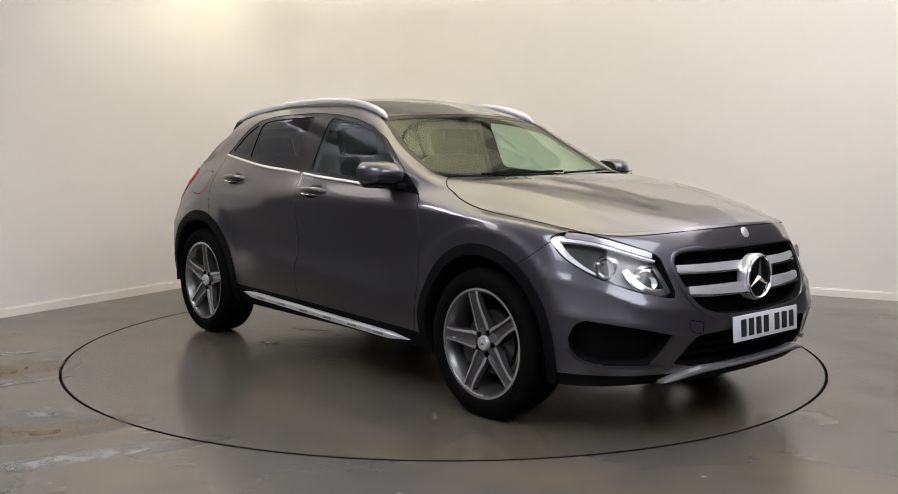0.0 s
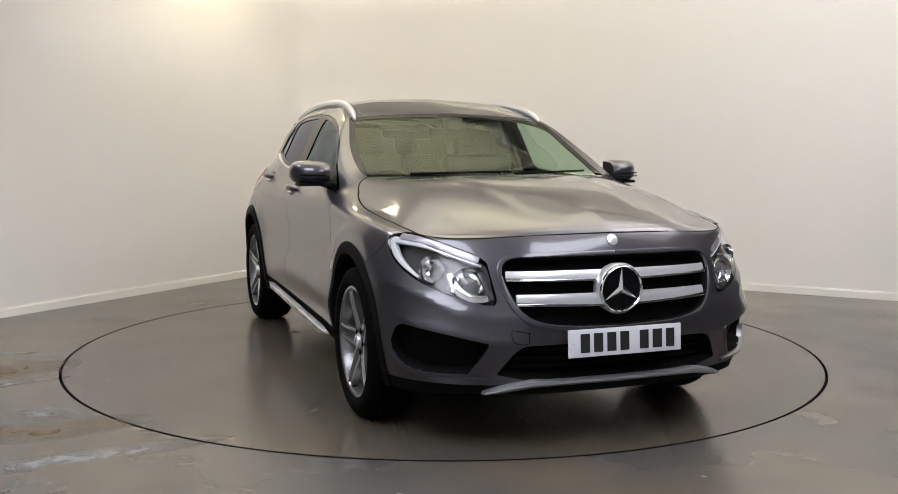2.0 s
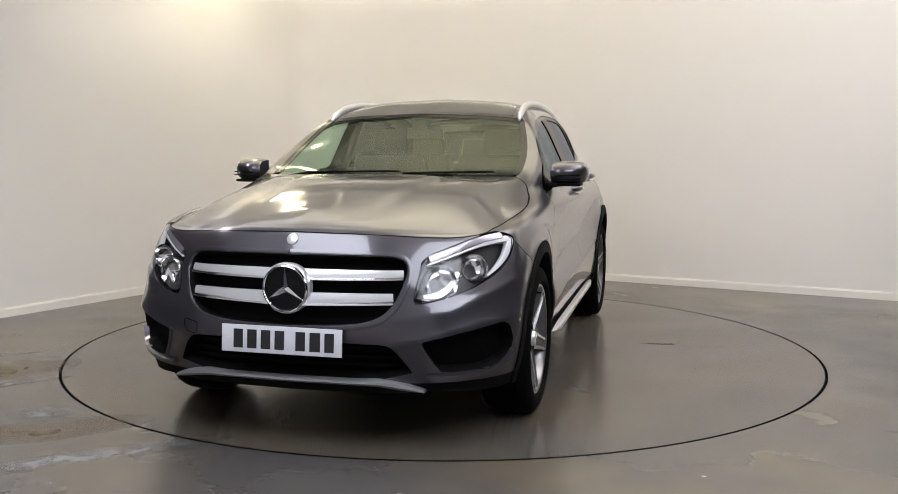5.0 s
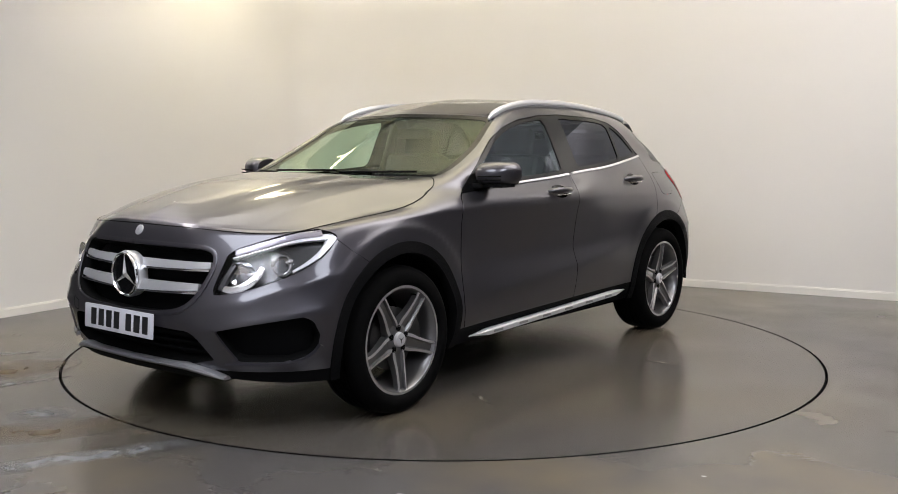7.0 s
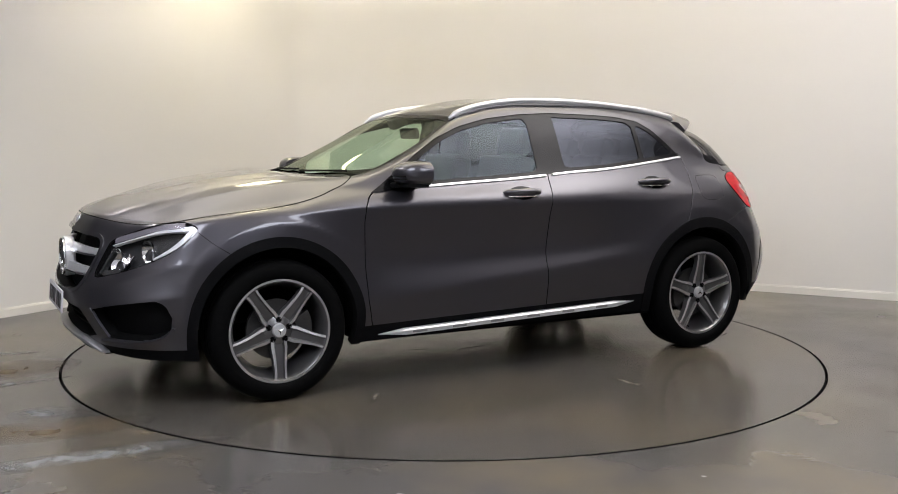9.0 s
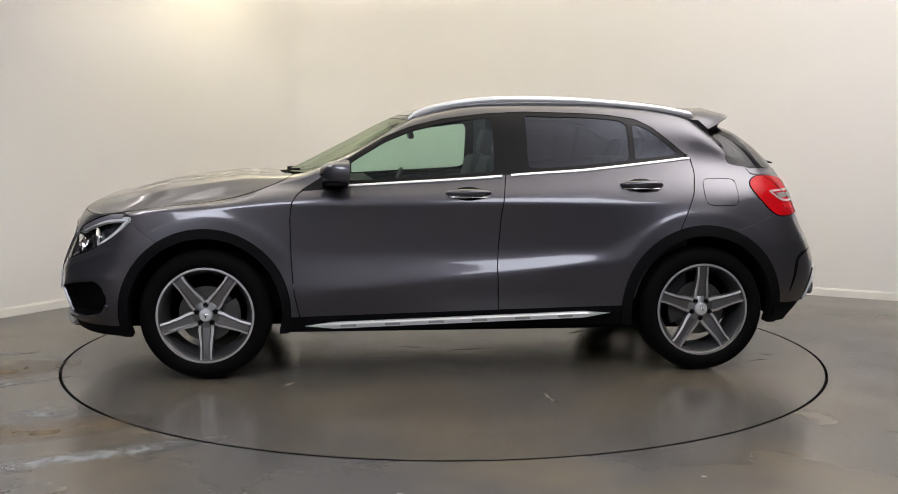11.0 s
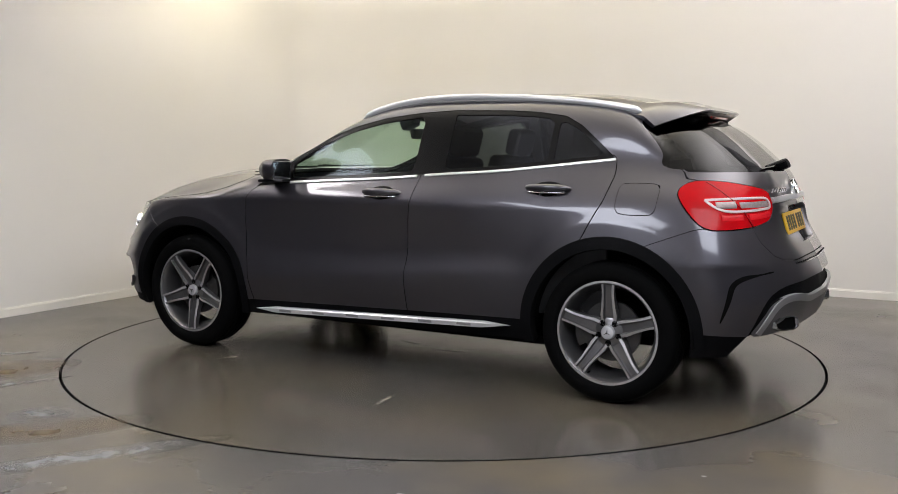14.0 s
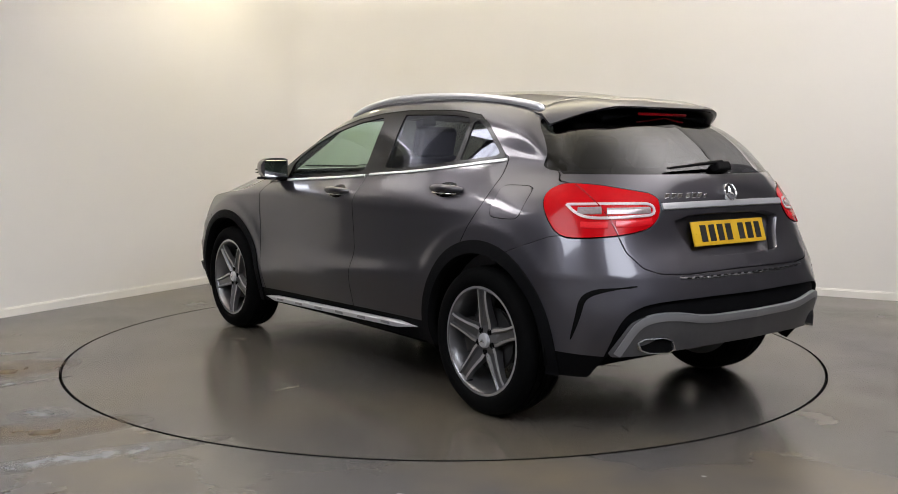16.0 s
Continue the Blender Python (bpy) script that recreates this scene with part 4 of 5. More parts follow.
        tl = panel("tail_lamp", lamp_r, M_RED, car, side, 0.012, 0.004, "bright red tail lamp")
        tail_lamp_parts(tl, side)
    return tail, doors


def strip_on(fn, pts, half, lift, thick, side=1):
    """A raised strip along points (a, b) of a skin projection, as a bmesh."""
    bm = bmesh.new()
    rows = []
    n = len(pts)
    base = [fn(a, b) for a, b in pts]
    for _ in range(3):
        base = [base[0]] + [((base[i - 1][0] + base[i][0] * 2 + base[i + 1][0]) / 4, (base[i - 1][1] + base[i][1] * 2 + base[i + 1][1]).normalized())
                            for i in range(1, n - 1)] + [base[-1]]
    for i, (p, nr) in enumerate(base):
        t = (base[min(i + 1, n - 1)][0] - base[max(i - 1, 0)][0]).normalized()
        w = nr.cross(t).normalized()
        h = half[i] if isinstance(half, (list, tuple)) else half
        ring = [p + w * h + nr * (lift - thick), p + w * h * 0.85 + nr * lift, p + nr * (lift + h * 0.12),
                p - w * h * 0.85 + nr * lift, p - w * h + nr * (lift - thick)]
        if side == -1:
            ring = mirrored(ring)
        rows.append([bm.verts.new(q) for q in ring])
    for a, b in zip(rows, rows[1:]):
        for k in range(4):
            bm.faces.new((a[k], a[k + 1], b[k + 1], b[k]))
        bm.faces.new((a[4], a[0], b[0], b[4]))
    bm.faces.new(rows[0])
    bm.faces.new(rows[-1])
    return bm


def along(pts, n):
    P = np.array(pts, float)
    t = np.concatenate([[0], np.cumsum(np.hypot(*np.diff(P, axis=0).T))])
    return [tuple(q) for q in makima(t, P, np.linspace(0, t[-1], n))]


def reflector(bm, centre, radius, aim, stretch=1.0):
    """An open bowl with a bulb."""
    prof = [(radius, 0.0), (radius * 0.92, -0.012), (radius * 0.7, -0.03), (radius * 0.4, -0.042), (radius * 0.12, -0.045), (0.002, -0.02)]
    start = len(bm.verts)
    lathe(bm, prof, 28, "x")
    bm.verts.ensure_lookup_table()
    m = Matrix.Translation(centre) @ aim.to_track_quat("X", "Z").to_matrix().to_4x4() @ Matrix.Diagonal((1, stretch, 1, 1))
    for v in bm.verts[start:]:
        v.co = m @ v.co


def headlamp_parts(hl, side):
    """Light guide along the outer and upper edge, two reflector bowls, a side blade."""
    up = along([(.552, .768), (.65, .803), (.74, .838), (.822, .858)], 18)
    part("light_guide", strip_on(on_front, up, [0.003 + 0.012 * (k / 17) ** 3 for k in range(18)], -0.006, 0.02, side), M_DRL, hl, "bright white light guide")
    out = along([(.832, .856), (.826, .80), (.800, .748), (.770, .716)], 16)
    part("light_guide", strip_on(on_front, out, [0.020 - 0.015 * k / 15 for k in range(16)], -0.007, 0.02, side), M_DRL, hl, "bright white light guide")
    brow = along([(.556, .790), (.65, .825), (.735, .860), (.795, .872)], 14)
    part("brow", strip_on(on_front, brow, 0.017, -0.004, 0.02, side), M_BROW, hl, "grey lamp brow")
    for (y, z, r) in ((.725, .752, .056), (.612, .700, .068)):
        p, nr = on_front(y, z)
        aim = Vector((1, 0.25, 0))
        bm = bmesh.new()
        reflector(bm, p - nr * 0.016, r, aim, 1.0)
        if side == -1:
            for v in bm.verts:
                v.co.y *= -1
        part("reflector", bm, M_REFLECT, hl, "chrome reflector bowl")
    low = along([(.540, .650), (.58, .640), (.63, .658), (.665, .695), (.672, .735)], 12)
    part("reflector_blade", strip_on(on_front, low, [0.014 + 0.006 * math.sin(k / 11 * 3.1) for k in range(12)], -0.018, 0.02, side), M_REFLECT, hl, "chrome reflector blade")
    edge = along([(.535, .64), (.55, .70), (.562, .745)], 8)
    part("inner_trim", strip_on(on_front, edge, 0.012, -0.015, 0.02, side), M_LAMPHOUSE, hl)


def tail_lamp_parts(tl, side):
    loop = along([(.752, .992), (.70, .995), (.60, .998), (.52, .998), (.470, .996), (.462, .975), (.474, .952), (.52, .948), (.60, .943), (.70, .938), (.738, .944), (.75, .965), (.752, .992)], 44)
    part("light_band", strip_on(on_rear, loop, 0.007, 0.008, 0.006, side), M_CLEARLENS, tl, "pale reversing light band")
    for a, b, high in ((.738, .672, 0.019), (.655, .485, 0.017)):
        mid = along([(a, .968), ((a + b) / 2, .969), (b, .972)], 8)
        part("clear_lens", strip_on(on_rear, mid, high, 0.0065, 0.006, side), M_BULB, tl, "clear reversing lens")
    split = along([(.69, 1.075), (.672, 1.0), (.655, .93), (.648, .87)], 12)
    part("split_line", strip_on(on_rear, split, 0.0028, 0.0085, 0.006, side), M_REDDARK, tl)
    for pts in ([(.752, .912), (.71, .910), (.672, .912)], [(.645, .914), (.57, .916), (.49, .926)]):
        part("lower_lens", strip_on(on_rear, along(pts, 10), 0.016, 0.0055, 0.006, side), M_REDBRIGHT, tl, "bright red lower lens block")


def wheel(front):
    """A five-spoke alloy wheel whose outer face looks along y, its middle plane at y = 0."""
    bm = bmesh.new()
    lathe(bm, [(0.252, 0.105), (0.256, 0.100), (0.256, 0.094), (0.243, 0.090), (0.236, 0.060), (0.215, 0.0), (0.222, -0.09), (0.252, -0.1), (0.254, -0.105),
               (0.246, -0.105), (0.213, -0.09), (0.206, 0.0), (0.226, 0.07), (0.236, 0.098), (0.243, 0.106), (0.252, 0.105)], 64)
    w = part("wheel", bm, M_RIM, car, "five-spoke grey alloy wheel with a black tyre")
    bm = bmesh.new()
    lathe(bm, [(0.2445, 0.107), (0.2555, 0.106), (0.2575, 0.099), (0.2445, 0.1015)], 64)
    part("rim_lip", bm, M_RIMLIP, w, "bright machined rim edge")
    bm = bmesh.new()
    prof = [(0.250, 0.098), (0.258, 0.110), (0.272, 0.119), (0.292, 0.122), (0.312, 0.117), (0.328, 0.108), (0.338, 0.096), (0.343, 0.080)]
    tread = [(0.3455, 0.062), (0.338, 0.0605), (0.338, 0.0525), (0.346, 0.051), (0.3465, 0.020), (0.338, 0.0185), (0.338, 0.0105), (0.3467, 0.009)]
    half = prof + tread
    lathe(bm, half + [(r, -s) for r, s in half[::-1]], 72)
    part("tyre", bm, M_RUBBER, w, "black low-profile tyre")
    # spokes
    bm0 = bmesh.new()
    def ring(r, wdt, y, drop):
        return [(-wdt, y - drop, r), (-wdt * 0.96, y - 0.003, r), (-wdt * 0.62, y, r), (-wdt * 0.46, y - 0.013, r), (wdt * 0.46, y - 0.013, r),
                (wdt * 0.62, y, r), (wdt * 0.96, y - 0.003, r), (wdt, y - drop, r)]
    rows = [ring(0.052, 0.040, 0.078, 0.045), ring(0.085, 0.043, 0.084, 0.042), ring(0.13, 0.036, 0.092, 0.036), ring(0.18, 0.032, 0.100, 0.032),
            ring(0.215, 0.032, 0.104, 0.03), ring(0.248, 0.036, 0.103, 0.026)]
    vs = [[bm0.verts.new(q) for q in r] for r in rows]
    for a, b in zip(vs, vs[1:]):
        for k in range(7):
            bm0.faces.new((a[k], a[k + 1], b[k + 1], b[k]))
        bm0.faces.new((a[7], a[0], b[0], b[7]))
    bm0.faces.new(vs[0])
    bm0.faces.new(vs[-1])
    sp = part("spoke", bm0, M_RIM, w, "", 28)
    sp.data.materials.append(M_RIMLIP)
    for f in sp.data.polygons:
        c, n = f.center, f.normal
        if n.y > 0.6 and abs(c.x) > 0.022:
            f.material_index = 1
    for k in range(1, 5):
        c = new("spoke", sp.data)
        c.parent = w
        c.matrix_basis = Matrix.Rotation(2 * math.pi * k / 5, 4, "Y")
    bm = bmesh.new()
    lathe(bm, [(0.001, 0.082), (0.030, 0.082), (0.036, 0.078), (0.060, 0.074), (0.074, 0.066), (0.078, 0.03), (0.001, 0.03)], 40)
    part("hub", bm, M_RIM, w)
    bm = bmesh.new()
    lathe(bm, [(0.001, 0.0965), (0.024, 0.096), (0.031, 0.094), (0.034, 0.088), (0.036, 0.072)], 32)
    part("centre_cap", bm, M_SILVER, w, "round silver hub cap")
    bm = bmesh.new()
    for k in range(3):
        a = 2 * math.pi * k / 3 + math.pi / 2
        tip = Vector((math.cos(a) * 0.021, 0.0975, math.sin(a) * 0.021))
        l, r = [Vector((math.cos(a + d) * 0.005, 0.0975, math.sin(a + d) * 0.005)) for d in (-1.05, 1.05)]
        vs = [bm.verts.new(q) for q in (tip, l, Vector((0, 0.1000, 0)), r)]
        bm.faces.new((vs[0], vs[1], vs[2]))
        bm.faces.new((vs[0], vs[2], vs[3]))
    part("cap_emblem", bm, M_CHROME, w)
    for k in range(5):
        a = 2 * math.pi * (k + 0.5) / 5 + math.pi / 2
        bm = bmesh.new()
        lathe(bm, [(0.001, 0.074), (0.008, 0.074), (0.009, 0.070), (0.0145, 0.0735), (0.0145, 0.05)], 12)
        b = part("wheel_bolt", bm, M_SEALSHADE, w, "black wheel bolt")
        b.location = (0.053 * math.cos(a), 0.006, 0.053 * math.sin(a))
    bm = bmesh.new()
    lathe(bm, [(0.075, 0.035), (0.148, 0.035), (0.148, 0.012), (0.075, 0.012), (0.075, 0.035)], 48)
    part("brake_disc", bm, M_BRAKE, w, "grey cast brake disc")
    bm = bmesh.new()
    pts = [(0.095 * math.cos(a), 0.095 * math.sin(a)) for a in np.linspace(-0.5, 0.5, 7)] + [(0.178 * math.cos(a), 0.178 * math.sin(a)) for a in np.linspace(0.5, -0.5, 7)]
    extrude_outline(bm, pts, 0.035, lambda a, b, d: (a if front else -a, 0.022 + d, b), 0.004)
    part("brake_caliper", bm, M_BRAKE, w)
    bm = bmesh.new()
    lathe(bm, [(0.003, 0.112), (0.004, 0.105), (0.004, 0.085)], 8)
    v = part("valve", bm, M_SEALSHADE, w)
    v.location = (0.222 * math.cos(-1.15), -0.006, 0.222 * math.sin(-1.15))
    return w


def place_wheels():
    """Four wheels, each turned as it stands."""
    w = wheel(True)
    spec = [(FRONT_AXLE, 1, 180), (REAR_AXLE, 1, 0), (FRONT_AXLE, -1, 14), (REAR_AXLE, -1, -6)]
    for k, (x, side, deg) in enumerate(spec):
        m = Matrix.Translation((x, side * 0.778, 0.3467)) @ Matrix.Rotation(0 if side == 1 else math.pi, 4, "Z") @ Matrix.Rotation(radians(deg), 4, "Y")
        if k == 0:
            first = m
        else:
            copy_thing(w, m)
    w.matrix_basis = first
    # dark wells round the wheels
    for x in (FRONT_AXLE, REAR_AXLE):
        for side in (1, -1):
            bm = bmesh.new()
            prev = None
            for k in range(25):
                a = math.pi * (-0.03 + 1.06 * k / 24)
                r = 0.415
                q = [(x + r * math.cos(a), side * 0.872, HUB_Z + r * math.sin(a)), (x + r * math.cos(a), side * 0.52, HUB_Z + r * math.sin(a)),
                     (x, side * 0.52, HUB_Z)]
                cur = [bm.verts.new(c) for c in q]
                if prev:
                    bm.faces.new((prev[0], prev[1], cur[1], cur[0]))
                    bm.faces.new((prev[1], prev[2], cur[2], cur[1]))
                prev = cur
            part("wheel_liner", bm, M_DARK, car, "black wheel arch liner")


def emblem(parent, centre, r, nx, back, tilt=0.0):
    """A chrome ring with three blades on a black disc; nx 1 looks forward, -1 backward."""
    bm = bmesh.new()
    prof = [(r * 0.90, 0.004), (r * 0.94, 0.010), (r * 0.985, 0.007), (r, 0.0), (r * 0.985, -0.008), (r * 0.90, -0.006), (r * 0.90, 0.004)]
    lathe(bm, prof, 48, "x")
    for k in range(3):
        a = 2 * math.pi * k / 3 + math.pi / 2
        t = Vector((0.002, math.cos(a) * r * 0.92, math.sin(a) * r * 0.92))
        l, q = [Vector((0.0, math.cos(a + d) * r * 0.15, math.sin(a + d) * r * 0.15)) for d in (-1.05, 1.05)]
        top = Vector((0.012, 0, 0))
        vs = [bm.verts.new(c) for c in (t, l, top, q)]
        bm.faces.new((vs[0], vs[1], vs[2]))
        bm.faces.new((vs[0], vs[2], vs[3]))
    ob = part("emblem", bm, M_CHROME, parent, "round chrome three-bladed emblem", 20)
    ob.matrix_basis = Matrix.Translation(centre) @ Matrix.Rotation(0 if nx > 0 else math.pi, 4, "Z") @ Matrix.Rotation(radians(-tilt), 4, "Y")
    if back:
        bm = bmesh.new()
        lathe(bm, [(0.001, -0.002), (r * 0.92, -0.002), (r * 0.92, -0.03), (0.001, -0.03)], 40, "x")
        part("emblem_disc", bm, M_GLOSSBLACK, ob, "gloss black disc behind the emblem")
    return ob


def front_details():
    # grille bars: two on either side of the emblem, thick and rounded, each with a step below
    for side in (1, -1):
        for (z0, z1, hh, y1) in ((.731, .737, .0235, .470), (.633, .645, .0265, .440)):
            pts = along([(.06, z0), (.25, z0 + (z1 - z0) * .5), (y1, z1)], 14)
            bm = strip_on(on_front, pts, [hh * (1.05 - 0.35 * k / 13) for k in range(14)], -0.012, 0.02, side)
            b = part("grille_bar", bm, M_SILVER, car, "satin silver grille bar")
            pts = [(y, z - hh * 0.95) for y, z in pts]
            part("bar_edge", strip_on(on_front, pts, 0.005, -0.006, 0.02, side), M_CHROME, b, "bright lower edge")
    e = emblem(car, (2.216, 0, .669), .097, 1, True)
    bm = bmesh.new()
    lathe(bm, [(0.096, -0.05), (0.101, -0.05), (0.105, -0.014), (0.101, -0.004), (0.097, -0.005)], 48, "x")
    part("emblem_surround", bm, M_SILVER, e, "silver collar round the emblem")
    # bonnet badge
    bm = bmesh.new()
    lathe(bm, [(0.001, 0.004), (0.018, 0.0035), (0.024, 0.001), (0.025, -0.003)], 28, "x")
    b = part("badge", bm, M_SILVER, car, "small round silver badge")
    p, nr = on_front(0.0, .862)
    b.matrix_basis = Matrix.Translation(p + nr * 0.001) @ nr.to_track_quat("X", "Z").to_matrix().to_4x4()
    # raised lips round the grille and the side intakes
    for side in (1, -1):
        rim = along([(.001, .812), (.30, .811), (.43, .808), (.487, .780), (.492, .71), (.455, .605), (.388, .546), (.22, .519), (.001, .514)], 50)
        part("grille_surround", strip_on(on_front, rim, 0.011, 0.006, 0.012, side), M_PAINT, car, "raised grey lip round the grille")
        rim = along([(.612, .335), (.56, .43), (.545, .472)], 12)
        part("intake_surround", strip_on(on_front, rim, 0.008, 0.004, 0.012, side), M_PAINT, car, "raised grey lip beside the side intake")
    # square cover of the towing eye
    loop = along([(.402, .510), (.468, .522), (.470, .490), (.466, .478), (.404, .470), (.402, .510)], 40)
    part("tow_cover", strip_on(on_front, loop, 0.0016, 0.0006, 0.003, -1), M_SEALSHADE, car, "thin shut line of the towing eye cover")
    # number plate with plain bars
    plate(car, pose(2.258, 0, .466, 0, -4, 0), M_PLATEW, 1)
    # skid lip under the lower intake: a rounded silver strip that swells and drops at its ends
    bm, bl = bmesh.new(), bmesh.new()
    rows, low = [], []
    for k in range(49):
        y = -0.555 + 1.11 * k / 48
        t = abs(y) / 0.555
        x = on_front(abs(y), .33)[0].x - 0.014 * t ** 8
        drop = 0.040 * max(0, (t - 0.66) / 0.34) ** 1.5
        hh = 0.012 + 0.004 * math.exp(-((t - .74) / .16) ** 2) - 0.006 * max(0, (t - .90) / .10)
        zc = .300 - drop
        rows.append([bm.verts.new(q) for q in ((x - 0.05, y, zc + hh * .7), (x + 0.004, y, zc + hh), (x + 0.018, y, zc + hh * .45), (x + 0.020, y, zc - hh * .3),
                                              (x + 0.010, y, zc - hh), (x - 0.05, y, zc - hh * 1.1))])
        low.append([bl.verts.new(q) for q in ((x - 0.010, y, zc), (x - 0.004, y, zc - hh - .006), (x - 0.03, y, .248), (x - 0.17, y, .245))])
    for a, b in zip(rows, rows[1:]):
        for k in range(5):
            bm.faces.new((a[k], a[k + 1], b[k + 1], b[k]))
    for a, b in zip(low, low[1:]):
        for k in range(3):
            bl.faces.new((a[k], a[k + 1], b[k + 1], b[k]))
    bm.faces.new(rows[0])
    bm.faces.new(rows[-1])
    lip = part("front_lip", bm, M_SKIDEDGE, car, "satin silver skid lip")
    part("lip_underside", bl, M_BLACK, lip, "black plastic underside")
    # slats in the lower intake and in the side intakes
    for z in (.345, .385, .425):
        pts = [(y, z) for y in np.linspace(-0.001, .46, 10)]
        for side in (1, -1):
            part("intake_slat", strip_on(on_front, [(max(y, 0.001), zz) for y, zz in pts], 0.006, -0.045, 0.02, side), M_BLACK, car)
    for side in (1, -1):
        lip = along([(.56, .318), (.63, .322), (.74, .324), (.815, .338), (.850, .372), (.862, .405)], 18)
        part("intake_trim", strip_on(on_front, lip, 0.010, 0.016, 0.024, side), M_PAINT, car)


def plate(parent, m, mat, nx):
    bm = bmesh.new()
    box(bm, (0.008, 0.52, 0.111), None, 0.0035, 2)
    p = part("number_plate", bm, mat, parent, "plain number plate with dark bars")
    p.matrix_basis = m
    # dark bars in place of the characters
    x = -0.212
    for k, w in enumerate((.052, .052, .052, .052, None, .052, .056, .05)):
        if w is None:
            x += 0.030
            continue
        bm = bmesh.new()
        box(bm, (0.0016, w * 0.80, 0.076), pose(0.0046 * nx, nx * (x + w / 2), 0), 0.0006, 1)
        part("bar", bm, M_INK, p, "dark bar")
        x += w + 0.008
    for y in (-.235, .235):
        bm = bmesh.new()
        lathe(bm, [(0.001, 0.006), (0.004, 0.0055), (0.005, 0.004)], 10, "x")
        s = part("plate_screw", bm, mat, p)
        s.location = (0 if nx > 0 else 0, y, 0)
        if nx < 0:
            s.rotation_euler = (0, 0, math.pi)


def side_details(doors):
    belt = [(.60, 1.028), (.278, 1.046), (-.062, 1.065), (-.372, 1.090), (-.683, 1.110), (-1.0, 1.143), (-1.312, 1.178)]
    for side in (1, -1):
        fd, rd = doors[side]
        pts = along(belt, 40)
        part("belt_trim", strip_on(on_side, [q for q in pts if q[0] > -.25], 0.0075, 0.006, 0.008, side), M_BRIGHT, fd, "bright chrome belt trim")
        part("belt_trim", strip_on(on_side, [q for q in pts if q[0] < -.245], 0.0075, 0.006, 0.008, side), M_BRIGHT, rd, "bright chrome belt trim")
        # door handles over a flat black patch that paints the recess's shade
        for door, x, z in ((fd, -.045, .992), (rd, -1.005, 1.036)):
            p, nr = on_side(x, z)
            bm = bmesh.new()
            for k in range(1):
                pts3 = [(-.115, -.004, -.004), (-.098, .016, 0), (-.06, .030, .002), (0, .034, .003), (.06, .030, .002), (.10, .015, 0), (.115, -.004, -.004)]
                path = [p + Vector((a, c0, 0)) + Vector((0, 0, c1)) for a, c0, c1 in pts3]
                if side == -1:
                    path = mirrored(path)
                tube(bm, path, [0.012, 0.017, 0.020, 0.021, 0.020, 0.017, 0.011], 12, 0.9)
            h = part("door_handle", bm, M_PAINT, door, "body-coloured bar door handle")
            bm = bmesh.new()
            path = [p + Vector((a, c0 + 0.003, -0.022)) for a, c0, c1 in pts3[1:-1]]
            if side == -1:
                path = mirrored(path)
            tube(bm, path, 0.004, 6)
            part("handle_strip", bm, M_CHROME, h, "thin chrome strip")
            bm = bmesh.new()
            ring = [(math.cos(t) * 0.082, math.sin(t) * 0.036) for t in np.linspace(0, 2 * math.pi, 28, endpoint=False)]
            vs = []
            for a, b in ring:
                q, n2 = on_side(x + a, z - 0.006 + b)
                q = q + n2 * 0.0015
                vs.append(bm.verts.new(q if side == 1 else mirrored([q])[0]))
            bm.faces.new(vs)
            part("handle_shade", bm, M_GLOSSBLACK, h, "flat black patch for the grip recess's shade")
        # mirror
        build_mirror(fd, side)
        # step board
        bm = bmesh.new()
        rows = []
        for k in range(45):
            x = .83 - 1.66 * k / 44
            z = .282 + (.83 - x) * 0.031
            e = min(1, min(k, 44 - k) / 4.0)
            y0 = .868
            w = .020 * e + 0.004
            q = [(x, y0, z + .016 * e), (x, y0 + w, z + .013 * e), (x, y0 + w + .006, z + .006 * e), (x, y0 + w + .004, z - .016 * e), (x, y0, z - .020 * e)]
            rows.append([bm.verts.new((a, b * side, c)) for a, b, c in q])
        for a, b in zip(rows, rows[1:]):
            for k in range(4):
                bm.faces.new((a[k], a[k + 1], b[k + 1], b[k]))
        st = part("side_step", bm, M_SILVER, car, "satin silver side step with dark studs")
        for k in range(6):
            x = .60 - .235 * k
            z = .282 + (.83 - x) * 0.031
            bm = bmesh.new()
            box(bm, (.085, .010, .016), pose(x, side * .893, z - 0.002), 0.003, 2)
            part("step_pad", bm, M_SKIDEDGE, st)
        # roof rail
        prof = [(.262, .575, 1.402), (.22, .572, 1.428), (.16, .568, 1.452), (.066, .562, 1.477), (-.062, .556, 1.498), (-.223, .553, 1.513), (-.448, .55, 1.517),
                (-.706, .548, 1.510), (-1.028, .545, 1.487), (-1.222, .543, 1.463), (-1.36, .54, 1.436), (-1.385, .538, 1.425)]
        P = np.array(prof)
        t = np.arange(len(P), dtype=float)
        path = [Vector((a, b * side, c - 0.012)) for a, b, c in makima(t, P, np.linspace(0, len(P) - 1, 44))]
        bm = bmesh.new()
        tube(bm, path, [0.006 + 0.011 * min(1, k / 4, (43 - k) / 4) for k in range(44)], 10, 1.15)
        rr = part("roof_rail", bm, M_SILVER, car, "satin silver roof rail")
        bm = bmesh.new()
        seal = []
        for q in path[2:-2]:
            b0 = on_top(q.x, abs(q.y))[0]
            seal.append(Vector((q.x, q.y, b0.z + 0.002)))
        tube(bm, seal, 0.012, 6, 1.8)
